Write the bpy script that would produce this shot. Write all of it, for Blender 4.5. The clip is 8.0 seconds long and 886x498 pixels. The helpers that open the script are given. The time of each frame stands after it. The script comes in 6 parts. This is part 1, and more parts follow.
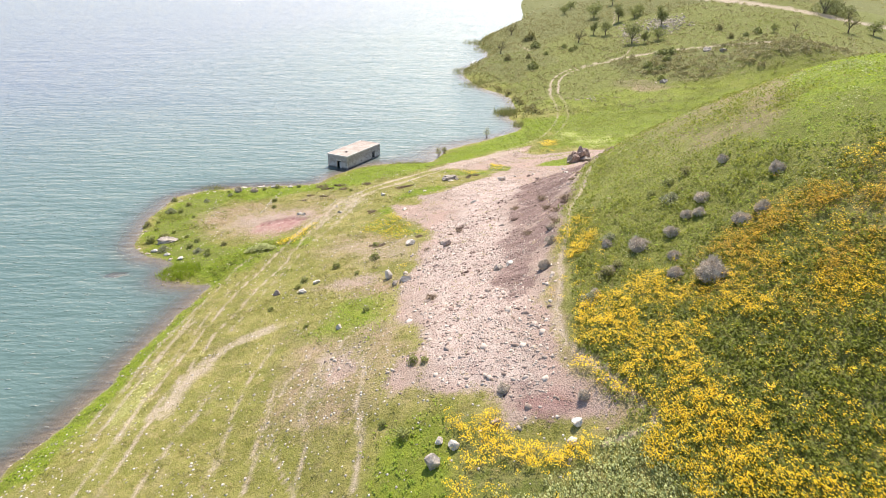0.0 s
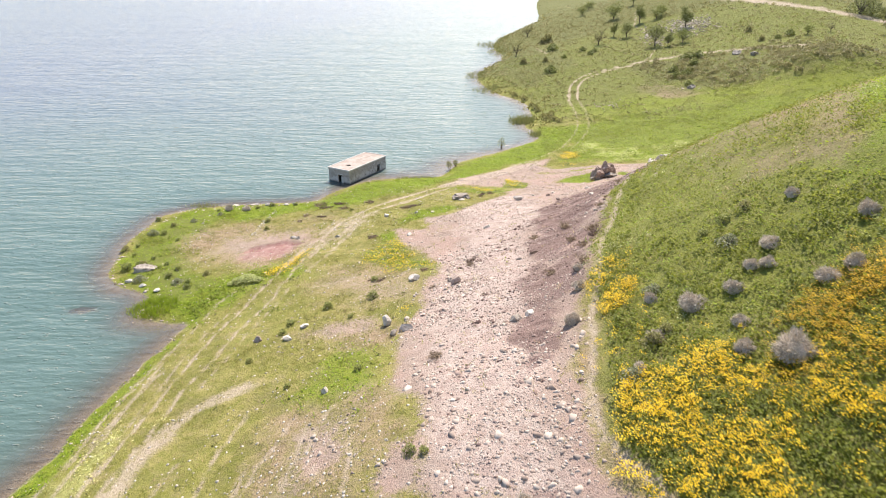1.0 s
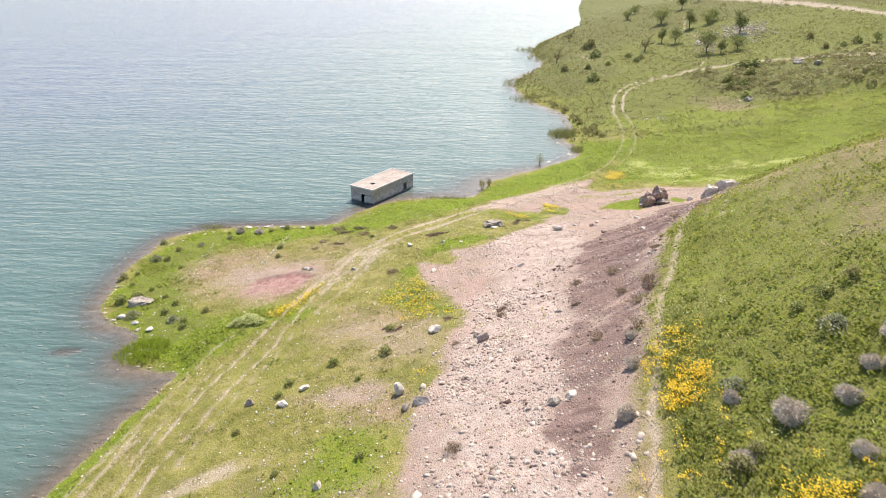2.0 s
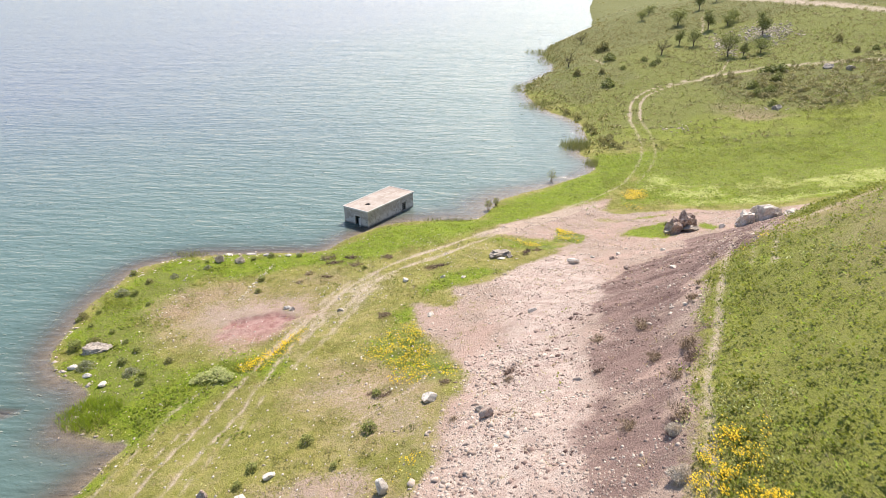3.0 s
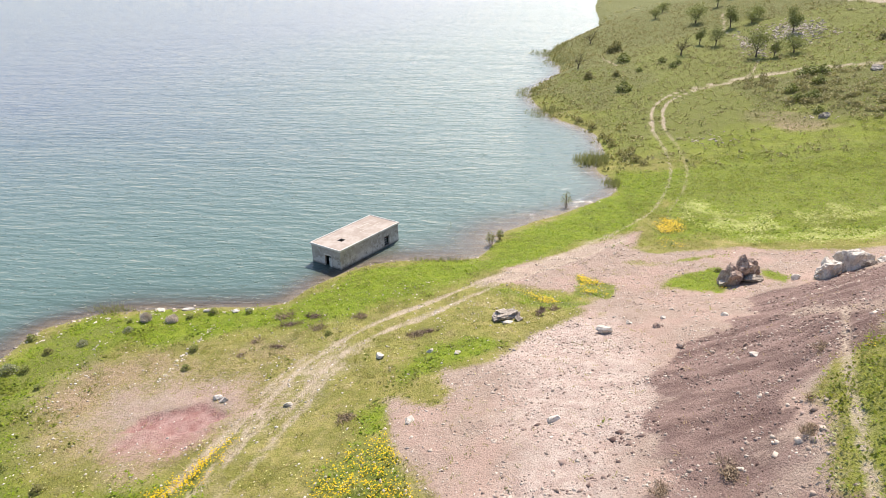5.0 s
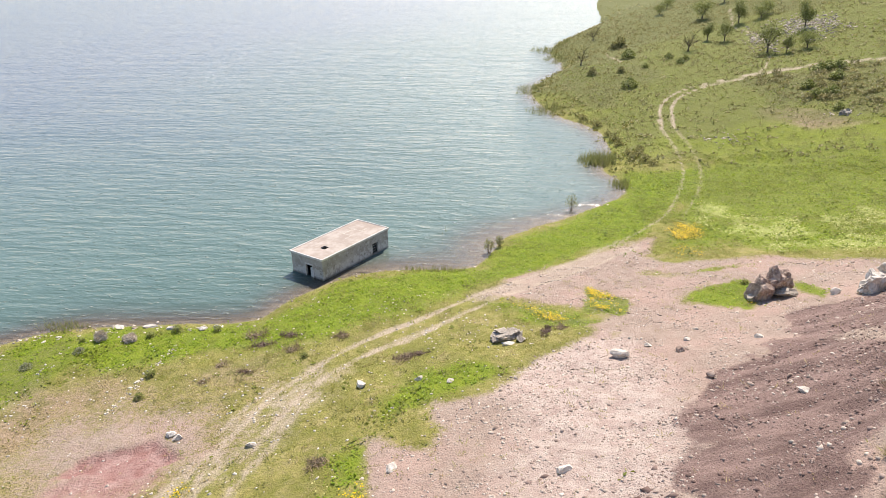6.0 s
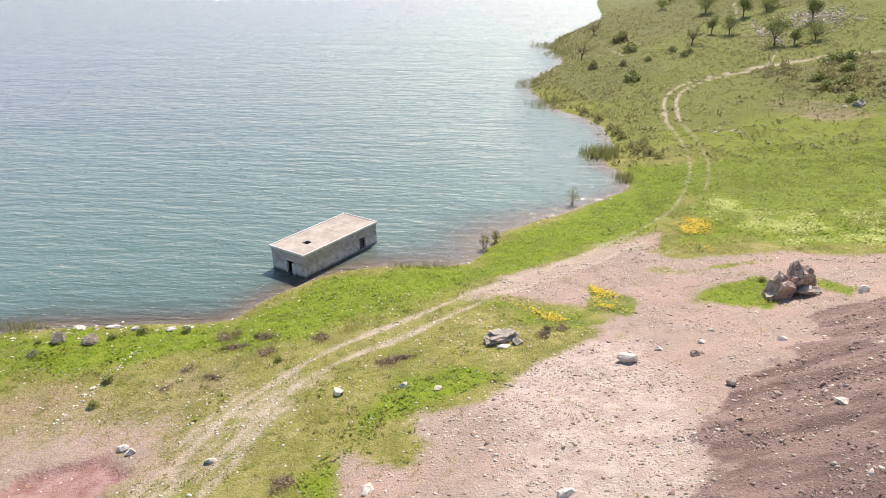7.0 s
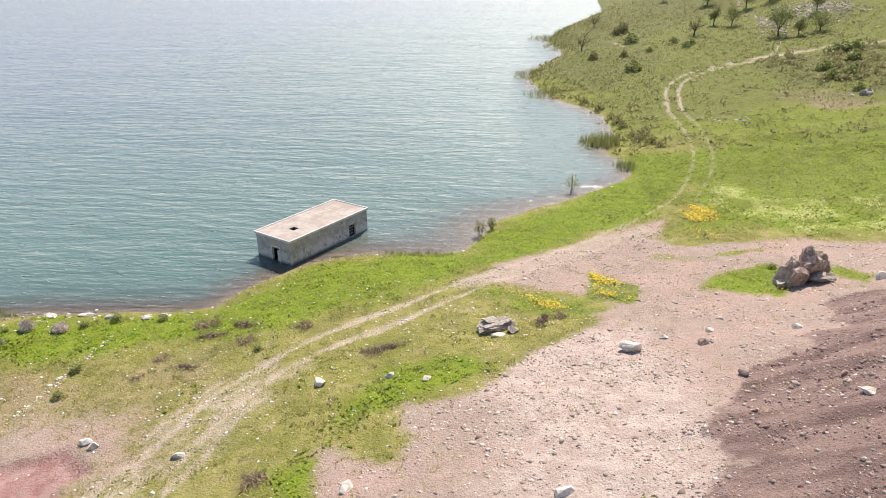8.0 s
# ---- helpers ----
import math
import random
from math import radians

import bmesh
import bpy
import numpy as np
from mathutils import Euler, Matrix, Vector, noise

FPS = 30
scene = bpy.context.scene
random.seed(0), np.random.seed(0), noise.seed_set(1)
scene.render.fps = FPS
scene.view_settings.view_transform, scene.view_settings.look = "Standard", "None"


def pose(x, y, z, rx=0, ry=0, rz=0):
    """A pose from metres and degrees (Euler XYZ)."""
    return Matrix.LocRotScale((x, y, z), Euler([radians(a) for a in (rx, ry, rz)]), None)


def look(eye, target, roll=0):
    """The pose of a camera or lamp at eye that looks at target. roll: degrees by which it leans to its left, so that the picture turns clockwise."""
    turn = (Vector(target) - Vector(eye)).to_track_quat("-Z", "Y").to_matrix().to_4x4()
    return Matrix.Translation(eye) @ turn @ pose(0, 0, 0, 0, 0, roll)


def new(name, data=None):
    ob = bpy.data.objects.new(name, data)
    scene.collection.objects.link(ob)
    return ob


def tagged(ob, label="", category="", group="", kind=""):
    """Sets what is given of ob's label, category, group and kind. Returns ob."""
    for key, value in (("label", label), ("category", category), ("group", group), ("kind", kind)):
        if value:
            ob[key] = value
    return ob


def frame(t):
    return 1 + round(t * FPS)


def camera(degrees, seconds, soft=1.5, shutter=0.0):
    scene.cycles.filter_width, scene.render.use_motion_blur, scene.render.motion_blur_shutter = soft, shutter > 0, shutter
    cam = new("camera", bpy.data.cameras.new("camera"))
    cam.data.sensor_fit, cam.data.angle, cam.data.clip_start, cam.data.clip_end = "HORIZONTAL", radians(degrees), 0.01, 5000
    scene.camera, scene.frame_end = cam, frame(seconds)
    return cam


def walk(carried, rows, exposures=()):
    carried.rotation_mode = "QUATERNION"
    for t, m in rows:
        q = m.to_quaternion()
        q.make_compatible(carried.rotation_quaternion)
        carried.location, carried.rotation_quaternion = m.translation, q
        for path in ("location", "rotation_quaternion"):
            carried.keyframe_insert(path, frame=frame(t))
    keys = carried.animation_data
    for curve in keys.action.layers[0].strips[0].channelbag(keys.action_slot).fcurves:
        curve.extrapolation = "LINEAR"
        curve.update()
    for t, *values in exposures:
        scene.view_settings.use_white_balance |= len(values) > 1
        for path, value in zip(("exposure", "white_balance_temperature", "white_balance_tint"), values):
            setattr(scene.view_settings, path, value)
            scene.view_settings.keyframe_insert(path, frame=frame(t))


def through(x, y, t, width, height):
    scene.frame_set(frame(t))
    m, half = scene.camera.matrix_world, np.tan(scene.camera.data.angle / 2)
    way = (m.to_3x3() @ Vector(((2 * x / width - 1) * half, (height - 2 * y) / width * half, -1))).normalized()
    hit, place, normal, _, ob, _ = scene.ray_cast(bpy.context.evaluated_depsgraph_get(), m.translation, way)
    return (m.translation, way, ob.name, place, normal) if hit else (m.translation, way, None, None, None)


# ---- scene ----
cam = camera(67.0, 8.0, soft=0.3, shutter=0.25)
PATH = [
    (0, (0.816, 2.491, 34.749), (0.768, 4.316, 33.931), -0.3),
    (0.5, (0.938, 7.675, 34.207), (0.887, 9.5, 33.391), -0.4),
    (1, (1.004, 12.707, 33.947), (0.917, 14.532, 33.132), -0.5),
    (1.5, (1.115, 17.752, 33.793), (0.965, 19.573, 32.981), -0.5),
    (2, (1.197, 22.7, 33.675), (1.006, 24.519, 32.866), -0.6),
    (3.5, (0.896, 37.319, 32.964), (0.677, 39.135, 32.155), -0.8),
    (4, (0.637, 41.857, 32.357), (0.416, 43.672, 31.548), -0.8),
    (4.5, (0.358, 46.459, 31.629), (0.136, 48.275, 30.822), -0.9),
    (6, (-0.029, 57.334, 28.591), (-0.251, 59.153, 27.79), -1.0),
    (6.5, (0.067, 59.708, 27.419), (-0.155, 61.527, 26.619), -0.9),
    (7, (0.209, 61.45, 26.201), (-0.012, 63.27, 25.403), -0.9),
    (7.5, (0.31, 62.645, 24.923), (0.091, 64.465, 24.124), -0.8),
    (8, (0.445, 63.659, 24.109), (0.227, 65.479, 23.307), -0.7),
]
walk(cam, [(t, look(eye, target, roll)) for t, eye, target, roll in PATH], exposures=[(0.0, 1.02, 6500, 13), (1.0, 1.0, 6500, 13), (2.0, 0.94, 6500, 13), (3.5, 0.89, 6500, 13), (8.0, 0.82, 6500, 13)])

# ---- sky and sun ----
SUN_UP, SUN_TURN = 54.0, 14.0
world = bpy.data.worlds.new("sky")
scene.world = world
world.use_nodes = True
wn = world.node_tree.nodes
sky = wn.new("ShaderNodeTexSky")
sky.sky_type, sky.sun_disc = "NISHITA", False
sky.sun_elevation, sky.sun_rotation = radians(SUN_UP), radians(SUN_TURN)
sky.air_density, sky.dust_density, sky.ozone_density = 1.0, 0.4, 1.5
wn["Background"].inputs["Strength"].default_value = 0.10
world.node_tree.links.new(sky.outputs["Color"], wn["Background"].inputs["Color"])

lamp = bpy.data.lights.new("sun", "SUN")
lamp.energy, lamp.angle, lamp.color = 4.0, radians(0.6), (1.0, 0.91, 0.79)
sun = new("sun", lamp)
away = Vector((math.sin(radians(SUN_TURN)) * math.cos(radians(SUN_UP)), math.cos(radians(SUN_TURN)) * math.cos(radians(SUN_UP)), math.sin(radians(SUN_UP))))
sun.matrix_world = look(away * 300, (0, 0, 0))


# ---- materials ----
class Nodes:
    """A short way to write node trees."""

    def __init__(self, name, rough=0.9):
        self.mat = bpy.data.materials.new(name)
        self.mat.use_nodes = True
        self.tree = self.mat.node_tree
        self.bsdf = self.tree.nodes["Principled BSDF"]
        self.out = self.tree.nodes["Material Output"]
        self.bsdf.inputs["Roughness"].default_value = rough
        self.bsdf.inputs["Specular IOR Level"].default_value = 0.25
        self.place = self.add("ShaderNodeNewGeometry").outputs["Position"]

    def add(self, kind, **values):
        node = self.tree.nodes.new(kind)
        for key, value in values.items():
            node.inputs[key.replace("_", " ")].default_value = value
        return node

    def join(self, a, b):
        self.tree.links.new(a, b)

    def noise(self, scale, detail=3.0, rough=0.55, stretch=None, local=False):
        node = self.add("ShaderNodeTexNoise", Scale=scale, Detail=detail, Roughness=rough)
        start = self.add("ShaderNodeTexCoord").outputs["Object"] if local else self.place
        if stretch:
            mapping = self.add("ShaderNodeMapping", Scale=stretch[:3], Rotation=(0, 0, stretch[3]))
            self.join(start, mapping.inputs["Vector"])
            start = mapping.outputs["Vector"]
        self.join(start, node.inputs["Vector"])
        return node.outputs["Fac"]

    def math(self, op, a, b=0.0, clamp=False):
        node = self.add("ShaderNodeMath")
        node.operation, node.use_clamp = op, clamp
        for slot, value in zip(node.inputs, (a, b)):
            if isinstance(value, (int, float)):
                slot.default_value = value
            else:
                self.join(value, slot)
        return node.outputs[0]

    def step(self, value, low, high):
        node = self.add("ShaderNodeMapRange", From_Min=low, From_Max=high)
        node.interpolation_type = "SMOOTHSTEP"
        self.join(value, node.inputs["Value"])
        return node.outputs["Result"]

    def mix(self, fac, a, b):
        node = self.tree.nodes.new("ShaderNodeMix")
        node.data_type = "RGBA"
        for slot, value in ((node.inputs[0], fac), (node.inputs[6], a), (node.inputs[7], b)):
            if isinstance(value, tuple):
                slot.default_value = (*value, 1.0)
            elif isinstance(value, (int, float)):
                slot.default_value = value
            else:
                self.join(value, slot)
        return node.outputs[2]

    def attr(self, name):
        node = self.tree.nodes.new("ShaderNodeAttribute")
        node.attribute_name = name
        return node.outputs["Fac"]

    def island(self):
        return self.add("ShaderNodeNewGeometry").outputs["Random Per Island"]

    def each(self):
        return self.add("ShaderNodeObjectInfo").outputs["Random"]

    def bump(self, height, strength=0.5, distance=0.1):
        node = self.add("ShaderNodeBump", Strength=strength, Distance=distance)
        self.join(height, node.inputs["Height"])
        return node.outputs["Normal"]

    def finish(self, colour, normal=None):
        if isinstance(colour, tuple):
            self.bsdf.inputs["Base Color"].default_value = (*colour, 1.0)
        else:
            self.join(colour, self.bsdf.inputs["Base Color"])
        if normal:
            self.join(normal, self.bsdf.inputs["Normal"])
        return self.mat


def leaf_material(name, dark, light, through=0.4, scale=0.6, upright=0.7):
    """Leaves that let some of the sun through."""
    n = Nodes(name, 0.6)
    tone = n.math("ADD", n.math("MULTIPLY", n.island(), 0.6), n.math("MULTIPLY", n.noise(scale), 0.4))
    colour = n.mix(n.step(tone, 0.15, 0.85), dark, light)
    sway = n.add("ShaderNodeVectorMath")
    sway.operation = "MULTIPLY_ADD"
    n.join(n.add("ShaderNodeNewGeometry").outputs["Normal"], sway.inputs[0])
    sway.inputs[1].default_value, sway.inputs[2].default_value = (0.45, 0.45, 0.45), (0, 0, upright)
    n.finish(colour, sway.outputs[0])
    glow = n.add("ShaderNodeBsdfTranslucent")
    n.join(colour, glow.inputs["Color"])
    blend = n.add("ShaderNodeMixShader", Fac=through)
    n.join(n.bsdf.outputs[0], blend.inputs[1])
    n.join(glow.outputs[0], blend.inputs[2])
    n.join(blend.outputs[0], n.out.inputs["Surface"])
    return n.mat


def ground_material():
    n = Nodes("ground", 0.95)
    fine, grain, mid, wide = n.noise(9.0, 4), n.noise(30.0, 3), n.noise(1.3, 4), n.noise(0.12, 4)
    speck = n.noise(4.0, 5, 0.7)

    def cover(name, soft=0.25, wobble=0.75):
        value = n.math("ADD", n.attr(name), n.math("MULTIPLY", n.math("SUBTRACT", speck, 0.5), wobble))
        return n.step(value, 0.5 - soft, 0.5 + soft)

    grass = n.mix(n.step(wide, 0.35, 0.65), (0.216, 0.216, 0.046), (0.310, 0.270, 0.088))
    grass = n.mix(n.step(mid, 0.35, 0.7), grass, (0.192, 0.196, 0.034))
    grass = n.mix(n.math("MULTIPLY", n.step(fine, 0.45, 0.7), 0.42), grass, (0.368, 0.300, 0.116))
    lush = n.mix(n.step(mid, 0.3, 0.7), (0.145, 0.198, 0.013), (0.226, 0.272, 0.021))
    lush = n.mix(n.math("MULTIPLY", n.step(fine, 0.4, 0.7), 0.6), lush, (0.135, 0.185, 0.013))
    worn = n.step(n.noise(0.55, 5, 0.7), 0.5, 0.66)
    grass = n.mix(n.math("MULTIPLY", worn, 0.42), grass, (0.37, 0.29, 0.165))
    colour = n.mix(cover("lush", 0.5), grass, lush)
    dry = n.mix(n.step(speck, 0.35, 0.65), (0.295, 0.206, 0.134), (0.380, 0.272, 0.196))
    colour = n.mix(n.math("MULTIPLY", cover("dry", 0.5, 1.0), 0.85), colour, dry)
    mottle = n.math("MULTIPLY", n.step(n.noise(0.4, 3, 0.6), 0.45, 0.62), 0.46)
    colour = n.mix(mottle, colour, (0.130, 0.138, 0.022))
    scrub = n.mix(n.step(speck, 0.35, 0.65), (0.105, 0.120, 0.028), (0.172, 0.166, 0.052))
    colour = n.mix(cover("scrub", 0.35), colour, scrub)
    colour = n.mix(n.math("MULTIPLY", cover("yellow", 0.4, 0.6), 0.8), colour, n.mix(n.step(mid, 0.35, 0.65), (0.120, 0.150, 0.027), (0.205, 0.195, 0.065)))
    colour = n.mix(n.math("MULTIPLY", cover("cream", 0.3, 1.5), 0.65), colour, (0.445, 0.460, 0.160))
    pale = n.mix(n.step(mid, 0.3, 0.7), (0.302, 0.218, 0.170), (0.372, 0.284, 0.223))
    pale = n.mix(n.math("MULTIPLY", n.step(n.noise(0.25, 3), 0.4, 0.65), 0.8), pale, (0.418, 0.282, 0.227))
    pale = n.mix(n.math("MULTIPLY", n.step(grain, 0.5, 0.66), 0.6), pale, (0.455, 0.378, 0.305))
    pale = n.mix(n.math("MULTIPLY", n.step(fine, 0.54, 0.68), 0.65), pale, (0.216, 0.154, 0.121))
    chalk = n.mix(n.step(n.noise(1.1, 5, 0.7), 0.38, 0.62), (0.432, 0.328, 0.278), (0.555, 0.460, 0.396))
    chalk = n.mix(n.math("MULTIPLY", n.step(speck, 0.54, 0.68), 0.5), chalk, (0.212, 0.155, 0.109))
    pale = n.mix(n.math("MULTIPLY", cover("rubble", 0.7, 1.6), 0.8), pale, chalk)
    colour = n.mix(cover("bare", 0.35, 1.2), colour, pale)
    streak = n.noise(0.55, 5, 0.65, stretch=(0.22, 1.5, 1.0, 0.0))
    brown = n.mix(n.step(streak, 0.38, 0.62), (0.128, 0.077, 0.067), (0.246, 0.163, 0.139))
    brown = n.mix(n.math("MULTIPLY", n.step(grain, 0.52, 0.68), 0.5), brown, (0.335, 0.250, 0.204))
    brown = n.mix(n.math("MULTIPLY", n.step(fine, 0.55, 0.7), 0.6), brown, (0.080, 0.050, 0.038))
    ragged = n.math("ADD", n.attr("brown"), n.math("MULTIPLY", n.math("SUBTRACT", streak, 0.5), 1.1))
    ragged = n.math("ADD", ragged, n.math("MULTIPLY", n.math("SUBTRACT", speck, 0.5), 0.5))
    colour = n.mix(n.math("MULTIPLY", n.step(ragged, 0.3, 0.66), 0.92), colour, brown)
    clay = n.mix(n.step(mid, 0.3, 0.7), (0.290, 0.150, 0.128), (0.400, 0.255, 0.220))
    colour = n.mix(cover("clay", 0.35, 0.8), colour, clay)
    dust = n.mix(n.step(fine, 0.3, 0.7), (0.40, 0.315, 0.230), (0.52, 0.425, 0.330))
    colour = n.mix(n.math("MULTIPLY", cover("track", 0.5, 1.3), 0.9), colour, dust)
    mud = n.mix(n.step(mid, 0.3, 0.7), (0.250, 0.200, 0.155), (0.350, 0.288, 0.230))
    colour = n.mix(cover("mud", 0.3, 0.5), colour, mud)
    height = n.math("ADD", n.math("MULTIPLY", fine, 0.8), n.math("ADD", speck, n.math("MULTIPLY", grain, 0.25)))
    return n.finish(colour, n.bump(height, 0.8, 0.16))


def water_material():
    n = Nodes("water", 0.5)
    swell = n.noise(0.75, 2, 0.5, stretch=(0.3, 1.0, 1.0, 0.0))
    ripple = n.noise(2.0, 3, 0.55, stretch=(0.5, 1.0, 1.0, 0.0))
    small = n.noise(6.0, 3, 0.6, stretch=(0.7, 1.0, 1.0, 0.0))
    gust = n.noise(0.2, 3, 0.6, stretch=(0.35, 1.0, 1.0, radians(-5)))
    long = n.noise(0.045, 3, 0.6, stretch=(0.3, 1.0, 1.0, radians(3)))
    big = n.math("ADD", n.math("MULTIPLY", gust, 0.9), n.math("MULTIPLY", long, 1.6))
    height = n.math("ADD", n.math("ADD", big, n.math("MULTIPLY", swell, 0.8)), n.math("ADD", n.math("MULTIPLY", ripple, 0.34), n.math("MULTIPLY", small, 0.07)))
    crest = n.step(n.noise(2.2, 2, 0.5, stretch=(0.4, 1.0, 1.0, 0.0)), 0.62, 0.72)
    height = n.math("ADD", height, n.math("MULTIPLY", crest, 0.2))
    calm = n.math("ADD", 0.62, n.math("MULTIPLY", n.attr("murk"), 0.38))
    normal = n.bump(n.math("MULTIPLY", height, calm), 1.0, 0.36)
    murk = n.attr("murk")
    wide = n.noise(0.02, 3)
    body = n.add("ShaderNodeBsdfDiffuse")
    shoal = n.mix(n.step(wide, 0.35, 0.65), (0.092, 0.150, 0.130), (0.105, 0.164, 0.143))
    shoal = n.mix(n.step(murk, 0.25, 0.96), (0.138, 0.126, 0.104), shoal)
    n.join(n.mix(n.step(n.attr("offshore"), 0.05, 1.0), shoal, (0.108, 0.134, 0.185)), body.inputs["Color"])
    n.join(normal, body.inputs["Normal"])
    clear = n.add("ShaderNodeBsdfTransparent", Color=(0.92, 0.92, 0.88, 1.0))
    deep = n.add("ShaderNodeMixShader")
    n.join(murk, deep.inputs[0])
    n.join(clear.outputs[0], deep.inputs[1])
    n.join(body.outputs[0], deep.inputs[2])
    shine = n.add("ShaderNodeBsdfGlossy", Roughness=0.07)
    n.join(normal, shine.inputs["Normal"])
    broad = n.add("ShaderNodeBsdfGlossy", Roughness=0.38)
    n.join(normal, broad.inputs["Normal"])
    both = n.add("ShaderNodeMixShader", Fac=0.33)
    n.join(shine.outputs[0], both.inputs[1])
    n.join(broad.outputs[0], both.inputs[2])
    glint = n.add("ShaderNodeBsdfGlossy", Roughness=0.03)
    n.join(n.bump(n.noise(4.5, 2, 0.5, stretch=(0.6, 1.0, 1.0, 0.0)), 1.0, 0.2), glint.inputs["Normal"])
    ruffled = n.step(n.noise(1.3, 3, 0.6, stretch=(0.35, 1.0, 1.0, 0.0)), 0.60, 0.65)
    lively = n.add("ShaderNodeMixShader")
    n.join(n.math("MULTIPLY", ruffled, 0.7), lively.inputs[0])
    n.join(both.outputs[0], lively.inputs[1])
    n.join(glint.outputs[0], lively.inputs[2])
    edge = n.add("ShaderNodeFresnel", IOR=1.42)
    n.join(normal, edge.inputs["Normal"])
    top = n.add("ShaderNodeMixShader")
    n.join(edge.outputs[0], top.inputs[0])
    n.join(deep.outputs[0], top.inputs[1])
    n.join(lively.outputs[0], top.inputs[2])
    n.join(top.outputs[0], n.out.inputs["Surface"])
    return n.mat


def rock_material(name, dark, light, stain):
    n = Nodes(name, 0.9)
    colour = n.mix(n.step(n.noise(1.6, 5, 0.65), 0.35, 0.65), dark, light)
    colour = n.mix(n.math("MULTIPLY", n.step(n.noise(5.0, 4, 0.6), 0.52, 0.68), 0.7), colour, stain)
    return n.finish(colour, n.bump(n.noise(5.0, 6, 0.75), 0.9, 0.08))


def stone_material():
    n = Nodes("loose_stone", 0.9)
    colour = n.mix(n.island(), (0.29, 0.215, 0.172), (0.62, 0.535, 0.450))
    colour = n.mix(n.math("MULTIPLY", n.step(n.noise(12.0, 3), 0.5, 0.65), 0.35), colour, (0.318, 0.235, 0.168))
    return n.finish(colour)


def plaster_material():
    n = Nodes("weathered_plaster", 0.9)
    big, mid, small = n.noise(0.8, 5, 0.65), n.noise(2.6, 5, 0.7), n.noise(14.0, 4)
    colour = n.mix(n.step(big, 0.4, 0.6), (0.330, 0.292, 0.258), (0.430, 0.388, 0.350))
    split = n.add("ShaderNodeSeparateXYZ")
    n.join(n.place, split.inputs[0])
    band = n.math("MULTIPLY", n.step(split.outputs["Z"], 1.25, 0.75), n.step(split.outputs["Z"], -0.05, 0.2))
    peel = n.step(n.math("ADD", mid, n.math("MULTIPLY", band, 0.12)), 0.57, 0.61)
    colour = n.mix(n.math("MULTIPLY", peel, 0.75), colour, (0.56, 0.525, 0.485))
    colour = n.mix(n.math("MULTIPLY", n.step(split.outputs["Z"], 0.3, 0.05), 0.6), colour, (0.085, 0.075, 0.062))
    colour = n.mix(n.math("MULTIPLY", n.step(n.noise(1.7, 5, 0.7), 0.57, 0.64), 0.6), colour, (0.130, 0.115, 0.102))
    colour = n.mix(n.math("MULTIPLY", n.step(small, 0.5, 0.7), 0.3), colour, (0.24, 0.215, 0.19))
    return n.finish(colour, n.bump(n.math("ADD", mid, n.math("MULTIPLY", small, 0.3)), 0.7, 0.05))


def roof_material():
    n = Nodes("roof_concrete", 0.9)
    colour = n.mix(n.step(n.noise(0.7, 5, 0.6), 0.35, 0.65), (0.345, 0.282, 0.232), (0.455, 0.392, 0.336))
    colour = n.mix(n.math("MULTIPLY", n.step(n.noise(2.5, 5, 0.7), 0.52, 0.66), 0.45), colour, (0.29, 0.245, 0.21))
    colour = n.mix(n.math("MULTIPLY", n.step(n.noise(18.0, 3), 0.5, 0.7), 0.3), colour, (0.46, 0.415, 0.36))
    return n.finish(colour, n.bump(n.noise(9.0, 4), 0.4, 0.03))


def plain_material(name, dark, light, scale=3.0, rough=0.85):
    n = Nodes(name, rough)
    return n.finish(n.mix(n.step(n.noise(scale, 5, 0.65), 0.35, 0.65), dark, light), n.bump(n.noise(scale * 4, 3), 0.4, 0.03))


def twig_material(name, dark, light):
    n = Nodes(name, 0.9)
    return n.finish(n.mix(n.island(), dark, light))


GROUND, WATER = ground_material(), water_material()
ROCK = rock_material("brown_rock", (0.270, 0.192, 0.152), (0.470, 0.360, 0.292), (0.580, 0.500, 0.410))
PALE_ROCK = rock_material("pale_rock", (0.520, 0.458, 0.385), (0.740, 0.675, 0.590), (0.350, 0.285, 0.225))
GREY_ROCK = rock_material("grey_rock", (0.270, 0.228, 0.185), (0.470, 0.405, 0.335), (0.620, 0.555, 0.455))
STONES = stone_material()
PLASTER, ROOFING = plaster_material(), roof_material()
RIM = plain_material("rim_concrete", (0.52, 0.485, 0.445), (0.68, 0.645, 0.60))
SEAM = plain_material("seam_mortar", (0.46, 0.41, 0.34), (0.60, 0.55, 0.47), 6.0)
BOARD = plain_material("weathered_board", (0.42, 0.41, 0.39), (0.62, 0.61, 0.58), 8.0)
IRON = plain_material("rusty_iron", (0.07, 0.05, 0.045), (0.16, 0.10, 0.075), 12.0, 0.7)
BARK = plain_material("bark", (0.09, 0.07, 0.055), (0.17, 0.14, 0.115), 9.0)
GRASS = leaf_material("grass_blade", (0.240, 0.244, 0.046), (0.430, 0.390, 0.118), 0.45, 0.3, 0.9)
LUSH = leaf_material("lush_blade", (0.195, 0.295, 0.012), (0.335, 0.430, 0.028), 0.5, 0.8, 1.8)
STRAW = leaf_material("straw_blade", (0.330, 0.245, 0.109), (0.506, 0.398, 0.202), 0.3)
HERB = leaf_material("herb_leaf", (0.150, 0.193, 0.025), (0.320, 0.342, 0.054), 0.55, 0.45, 1.3)
SAGE = leaf_material("sage_leaf", (0.300, 0.350, 0.120), (0.560, 0.575, 0.235), 0.35, 0.25)
